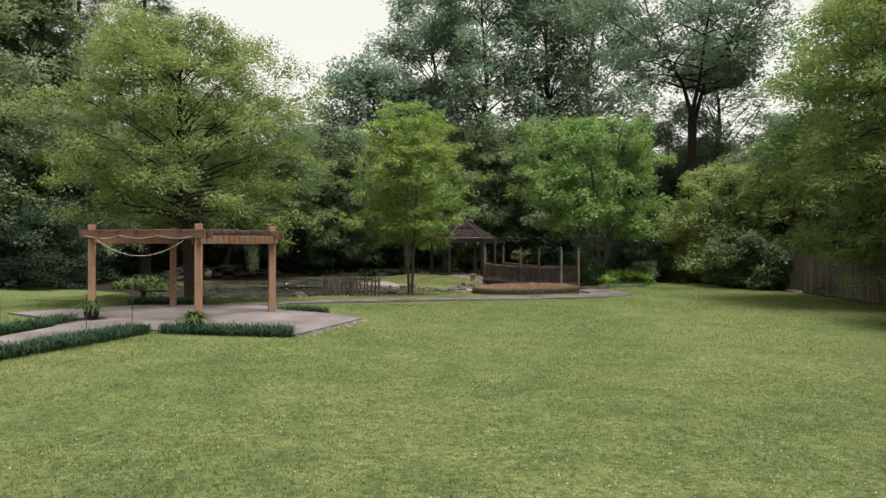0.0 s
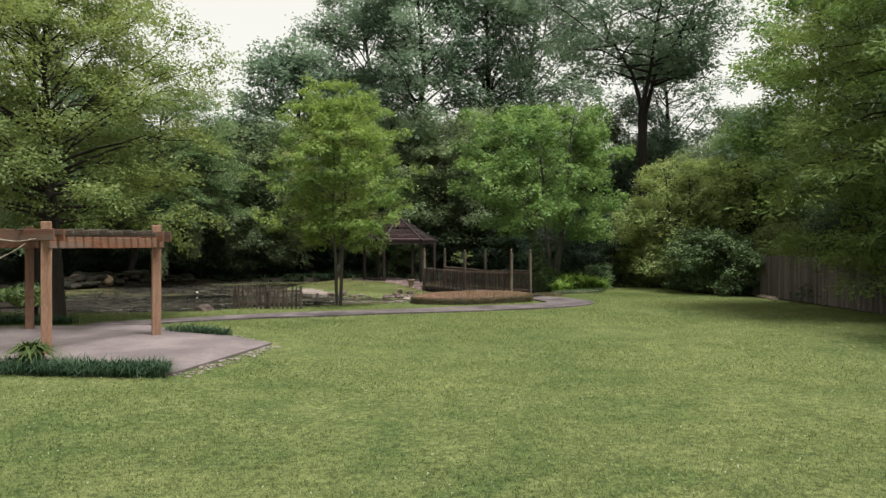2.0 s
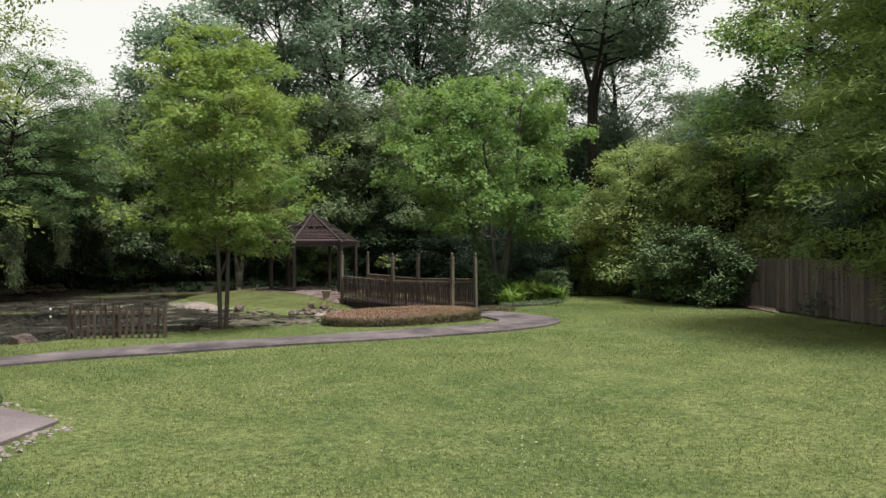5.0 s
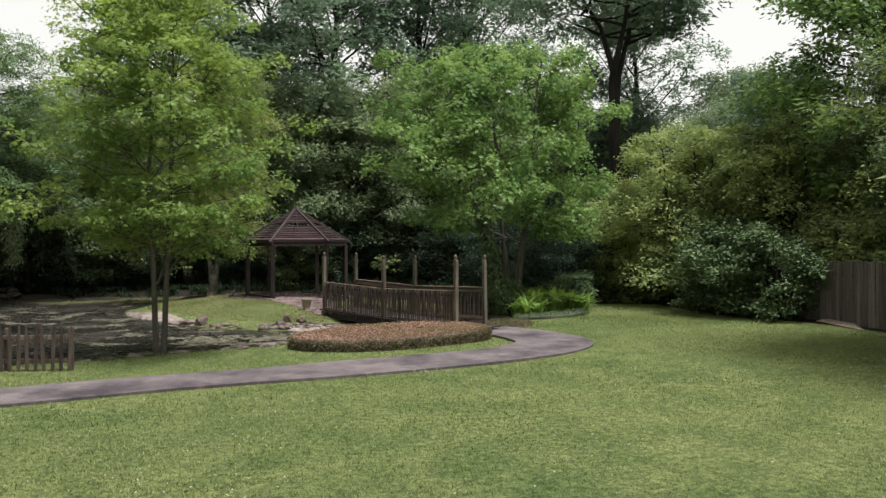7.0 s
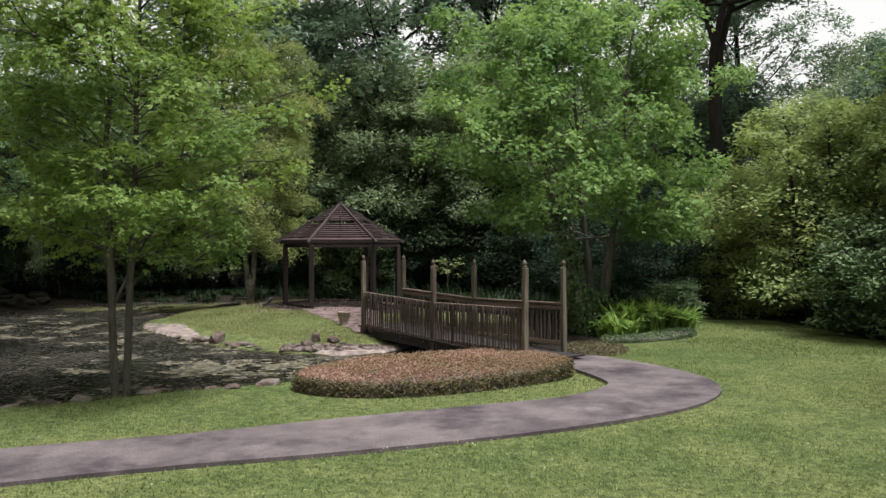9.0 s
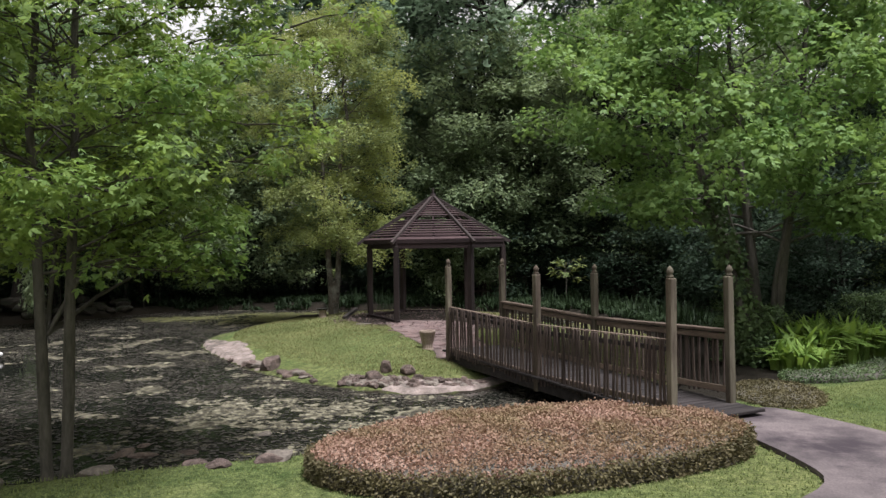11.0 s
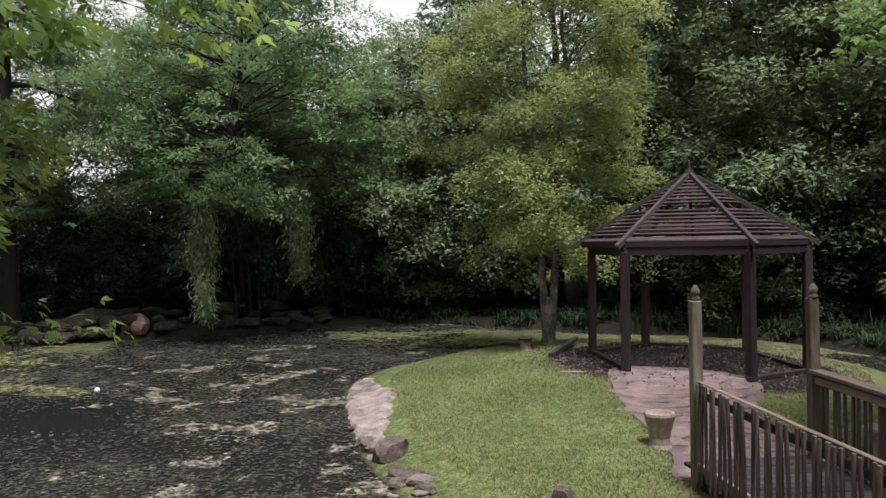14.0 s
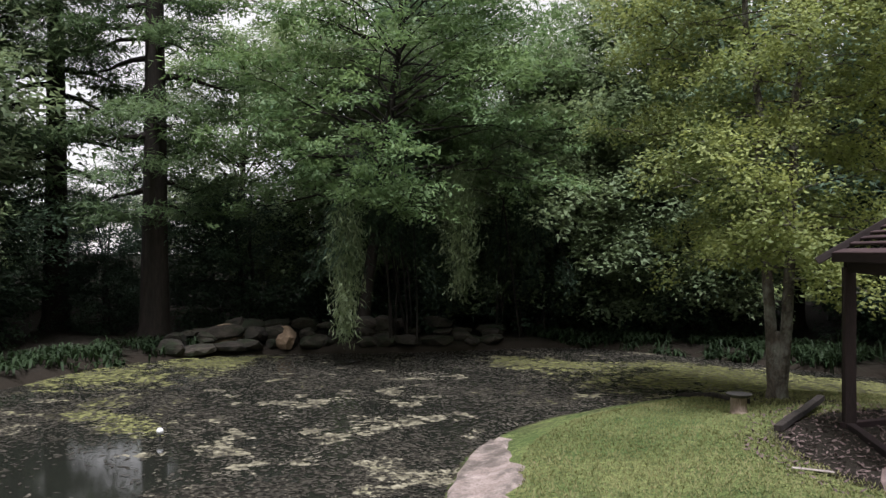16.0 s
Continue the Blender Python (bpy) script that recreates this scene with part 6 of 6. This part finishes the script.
for k in range(170):
    u = rng0.random() * 1.75
    if u < 1:
        x, y, ox, oy = -2.55 + 1.05 * u, 18.0 + 4.3 * u, 0.97, -0.24
    else:
        x, y, ox, oy = -1.5 - 3.0 * (u - 1), 22.3 + 2.15 * (u - 1), 0.58, 0.81
    off = 0.04 + 0.30 * rng0.random() ** 1.5
    x, y = x + ox * off, y + oy * off
    s = rng0.uniform(0.018, 0.05)
    ob = new("pebble", PEBBLE[rng0.randrange(4)])
    ob.matrix_basis = Matrix.Translation((x, y, land1(x, y) + s * 0.4)) @ pose(0, 0, 0, rng0.uniform(-20, 20), rng0.uniform(-20, 20), rng0.uniform(0, 360)) @ Matrix.Diagonal((s * rng0.uniform(1, 1.7), s, s * 0.75, 1))
    tagged(ob, "small pale stone strewn along the patio's edge", "stone", "edge stones")
for k in range(16):
    u = rng0.random()
    rock(-5 + 6.5 * u, 32.9 + 2.3 * u + rng0.uniform(-0.2, 0.4), rng0.uniform(0.15, 0.34), 0.16, 0.08, 0.3, rng0.random() < 0.5, "shore stones", "flat stone on the pond's near shore")


for k in range(30):
    u = rng0.random()
    rock(-1.4 + 4.4 * u, 35.5 + 2.2 * u + rng0.uniform(-0.1, 1.3), rng0.uniform(0.16, 0.42), rng0.uniform(0.12, 0.26), rng0.uniform(0.05, 0.13), 0.15, rng0.random() < 0.3, "shore stones", "flat stone on the pond's near shore")


# ---- stumps, log and small things ----
def stump(x, y, r0, r1, h, label, plate=False):
    z = land1(x, y) - 0.02
    t = thing("tree_stump", label, "stump", x, y, z)
    bm = bmesh.new()
    prof = [(r0 * 1.25, 0), (r0 * 1.02, 0.06), (r0, h * 0.3), ((r0 + r1) / 2, h * 0.65), (r1, h * 0.93), (r1 * 0.96, h), (r1 * 0.8, h), (r1 * 0.7, h - 0.03)]
    rings = []
    for k, (r, zz) in enumerate(prof):
        rings.append([bm.verts.new((r * (1 + 0.1 * noise.noise((math.cos(a * 0.4488) * 1.5, math.sin(a * 0.4488) * 1.5, zz * 2 + x))) * math.cos(a * 0.4488), r * (1 + 0.1 * noise.noise((a * 0.9, zz, x))) * math.sin(a * 0.4488), zz)) for a in range(14)])
    for a, b in zip(rings, rings[1:]):
        for q in range(14):
            bm.faces.new((a[q], a[(q + 1) % 14], b[(q + 1) % 14], b[q]))
    bm.faces.new(rings[-1])
    part("stem", bm, M_STUMP, t, smooth=False)
    if plate:
        bm = bmesh.new()
        bmesh.ops.create_cone(bm, segments=14, radius1=0.15, radius2=0.2, depth=0.05, cap_ends=True)
        part("dish", bm, M_POT, t, "shallow dark dish", pose(0, 0, h + 0.025))


stump(2.0, 43.65, 0.12, 0.19, 0.44, "flared hollow stump planter beside the flagstones")
stump(-2.3, 50.3, 0.12, 0.12, 0.27, "pale cut stump with a dark dish on top", True)
stump(4.4, 45.4, 0.13, 0.2, 0.42, "flared hollow stump planter across the flagstones")
strip = beam("bark_strip", (-0.55, 47.45, land1(-0.55, 47.45) + 0.04), (-0.15, 47.6, land1(-0.15, 47.6) + 0.04), 0.06, 0.015, M_GRAVEL, None, "", 0.01, 6)
tagged(strip, "pale strip of bark lying on the island's grass", "bark")
log = beam("log", (-1.33, 49.22, land1(-1.33, 49.22) + 0.05), (-1.46, 51.34, land1(-1.46, 51.34) + 0.16), 0.11, 0.09, M_BARK_DARK, None, "", 0.02, 4)
tagged(log, "dark broken timber lying on the island's grass", "log")
edge = thing("timber_edging", "dark timber edging at the island's far shore", "edging")
for a, b in (((-4.6, 53.0), (-3.6, 52.2)), ((-3.6, 52.2), (-2.6, 51.4))):
    beam("timber", (*a, land1(*a) + 0.06), (*b, land1(*b) + 0.06), 0.08, 0.07, M_BARK_DARK, edge, "", 0.02, 5)
fl = thing("float", "small white float on a dark stake in the pond", "float", -9.05, 44.47, 0)
bm = bmesh.new()
bmesh.ops.create_uvsphere(bm, u_segments=10, v_segments=8, radius=0.055, matrix=Matrix.Translation((0, 0, 0.14)))
part("bulb", bm, M_WHITE, fl, smooth=True)
bm = bmesh.new()
bmesh.ops.create_cone(bm, segments=8, radius1=0.018, radius2=0.014, depth=0.2, cap_ends=True, matrix=Matrix.Translation((0, 0, 0.02)))
part("stake", bm, M_IRON, fl)
for x, y in ((-8.3, 19.0), (-9.7, 17.5), (-7.0, 18.8)):
    t = thing("garden_stake", "thin dark iron garden stake beside the border", "stake", x, y, land1(x, y) - 0.02, group="garden stakes")
    v, f = tube_np([(0, 0, 0), (0.01, 0, 0.5), (0.0, 0.01, 0.92)], [0.011, 0.011, 0.009], 6)
    part("rod", np_mesh("rod", v, f), M_IRON, t)
    bm = bmesh.new()
    bmesh.ops.create_uvsphere(bm, u_segments=8, v_segments=6, radius=0.022, matrix=Matrix.Translation((0, 0.01, 0.93)))
    part("knob", bm, M_IRON, t)

boards = thing("board_pile", "pale weathered boards lying at the foot of the fence", "boards")
for k in range(4):
    y0 = 35.6 + 0.25 * k
    beam("board", (17.25 + 0.12 * k, y0, land1(17.3, y0) + 0.03 + 0.02 * k), (17.5 + 0.05 * k, y0 + 2.3 - 0.3 * k, land1(17.5, y0) + 0.05 + 0.02 * k), 0.13, 0.03, M_STUMP, boards, "", 0.008, k)


def bench(x, y, rz):
    t = thing("garden_bench", "dark weathered wooden bench behind the pergola", "bench", x, y, land1(x, y), rz)
    for k in (-0.14, 0.0, 0.14):
        part("seat_board", block(1.15, 0.125, 0.035, 0.005, 0.5, 0.004, int(k * 50) + 9, 3), M_GAZ_V, t, m=pose(0, k, 0.45))
    for sx in (-0.5, 0.5):
        for sy in (-0.16, 0.16):
            part("leg", block(0.07, 0.07, 0.43, 0.005, 0, 0.003, 2), M_GAZ_V, t, m=pose(sx, sy, 0))
        part("cross_rail", block(0.05, 0.36, 0.06, 0.004), M_GAZ_V, t, m=pose(sx, 0, 0.36))


bench(-9.75, 27.2, 12)


# ---- debris on the pond ----
def drift():
    nprng = np.random.default_rng(31)
    n = 90000
    x, y = nprng.uniform(-17, 8, n), nprng.uniform(33, 59, n)
    ok = (in_pond(x, y) > 0.1) & (in_isle(x, y) < -0.05) & (np.hypot((x + 7.9) / 2.2, (y - 42.7) / 1.2) > nprng.uniform(0.3, 1.2, n))
    x, y = x[ok], y[ok]
    tips = np.stack([x, y, np.full(len(x), 0.008)], 1)
    v, f = leaves_np(tips, nprng.normal(0, 1, (len(x), 3)) * np.array([[1, 1, 0.02]]), 1, 0.004, 0.2, 0.085, 0.04, nprng, size_jit=0.6, up=6, droop=0.0)
    v[:, 2] = np.clip(v[:, 2], 0.004, 0.013)
    ob = part("floating_leaves", np_mesh("floating_leaves", v, f), M_DEBRIS, None)
    tagged(ob, "dead brown leaves drifting on the pond", "leaves", kind="stuff")


M_DEBRIS = leaf_mat("dead_leaf", (0.008, 0.007, 0.005), (0.053, 0.048, 0.036), (0.221, 0.204, 0.153), gloss=0.15, through=0.05, patch=0.8)
drift()


# ---- grass ----
def lawn_grass(count, x0, x1, y0, y1, seed, h=0.036, w=0.008):
    rng = np.random.default_rng(seed)
    x, y = rng.uniform(x0, x1, count), rng.uniform(y0, y1, count)
    ok = ((inside(x, y, LAWN) > 0.2) & (in_pond(x, y) < -0.25)) | (in_isle(x, y) > 0.75)
    ok &= (inside(x, y, smooth_loop(PATH_LOOP, 4)) < 0.02) & (inside(x, y, PATIO) < 0.02)
    ok &= np.hypot(x - GAZ_C[0], y - GAZ_C[1]) > 2.7
    ok &= inside(x, y, FLAG_LOOP) < -0.03
    # Fewer blades where the lawn is darkened for wear and shade.
    ok &= rng.uniform(0, 1, count) > 0.6 * worn_shaded_lawn(x, y)
    x, y = x[ok], y[ok]
    n = len(x)
    az = rng.uniform(0, 2 * np.pi, n)
    d = np.stack([np.cos(az), np.sin(az), np.zeros(n)], 1)
    s = np.stack([-np.sin(az), np.cos(az), np.zeros(n)], 1)
    b = np.stack([x, y, land(x, y)], 1)
    hh = h * rng.uniform(0.5, 1.3, (n, 1))
    v = np.stack([b - s * w, b + s * w, b + d * hh * rng.uniform(0.2, 1.2, (n, 1)) + np.array([[0, 0, 1.0]]) * hh], 1).reshape(-1, 3)
    return v, np.arange(n * 3).reshape(-1, 3)


for k, args in enumerate(((250000, -14, 17.5, 1, 24, 81), (200000, -14, 17.5, 24, 42, 82), (110000, -5.5, 4.5, 41, 55, 83), (30000, 8, 16, 38, 47, 84))):
    v, f = lawn_grass(*args)
    ob = part("grass", np_mesh("grass", v, f), M_GRASS_ISLE if k == 2 else M_GRASS, None)
    tagged(ob, "short mown grass blades of the lawn" if k != 2 else "short green grass on the island", "grass", kind="stuff")


rng = np.random.default_rng(88)
n = 9000
x, y = rng.uniform(-9, 14, n), rng.uniform(2, 31, n)
keep = np.array([noise.noise((float(a) * 0.35, float(b) * 0.35, 7.0)) for a, b in zip(x, y)]) + rng.normal(0, 0.2, n) > 0.12
keep &= (inside(x, y, smooth_loop(PATH_LOOP, 4)) < 0) & (inside(x, y, PATIO) < 0)
x, y = x[keep], y[keep]
tips = np.stack([x, y, land(x, y) + 0.05], 1)
v, f = leaves_np(tips, rng.normal(0, 1, (len(x), 3)), 3, 0.005, 1.0, 0.018, 0.014, rng, up=0.6, droop=0.0)
ob = part("clover_flowers", np_mesh("clover_flowers", v, f), M_CLOVER, None)
tagged(ob, "small pale clover flowers scattered in the lawn", "flowers", kind="stuff")
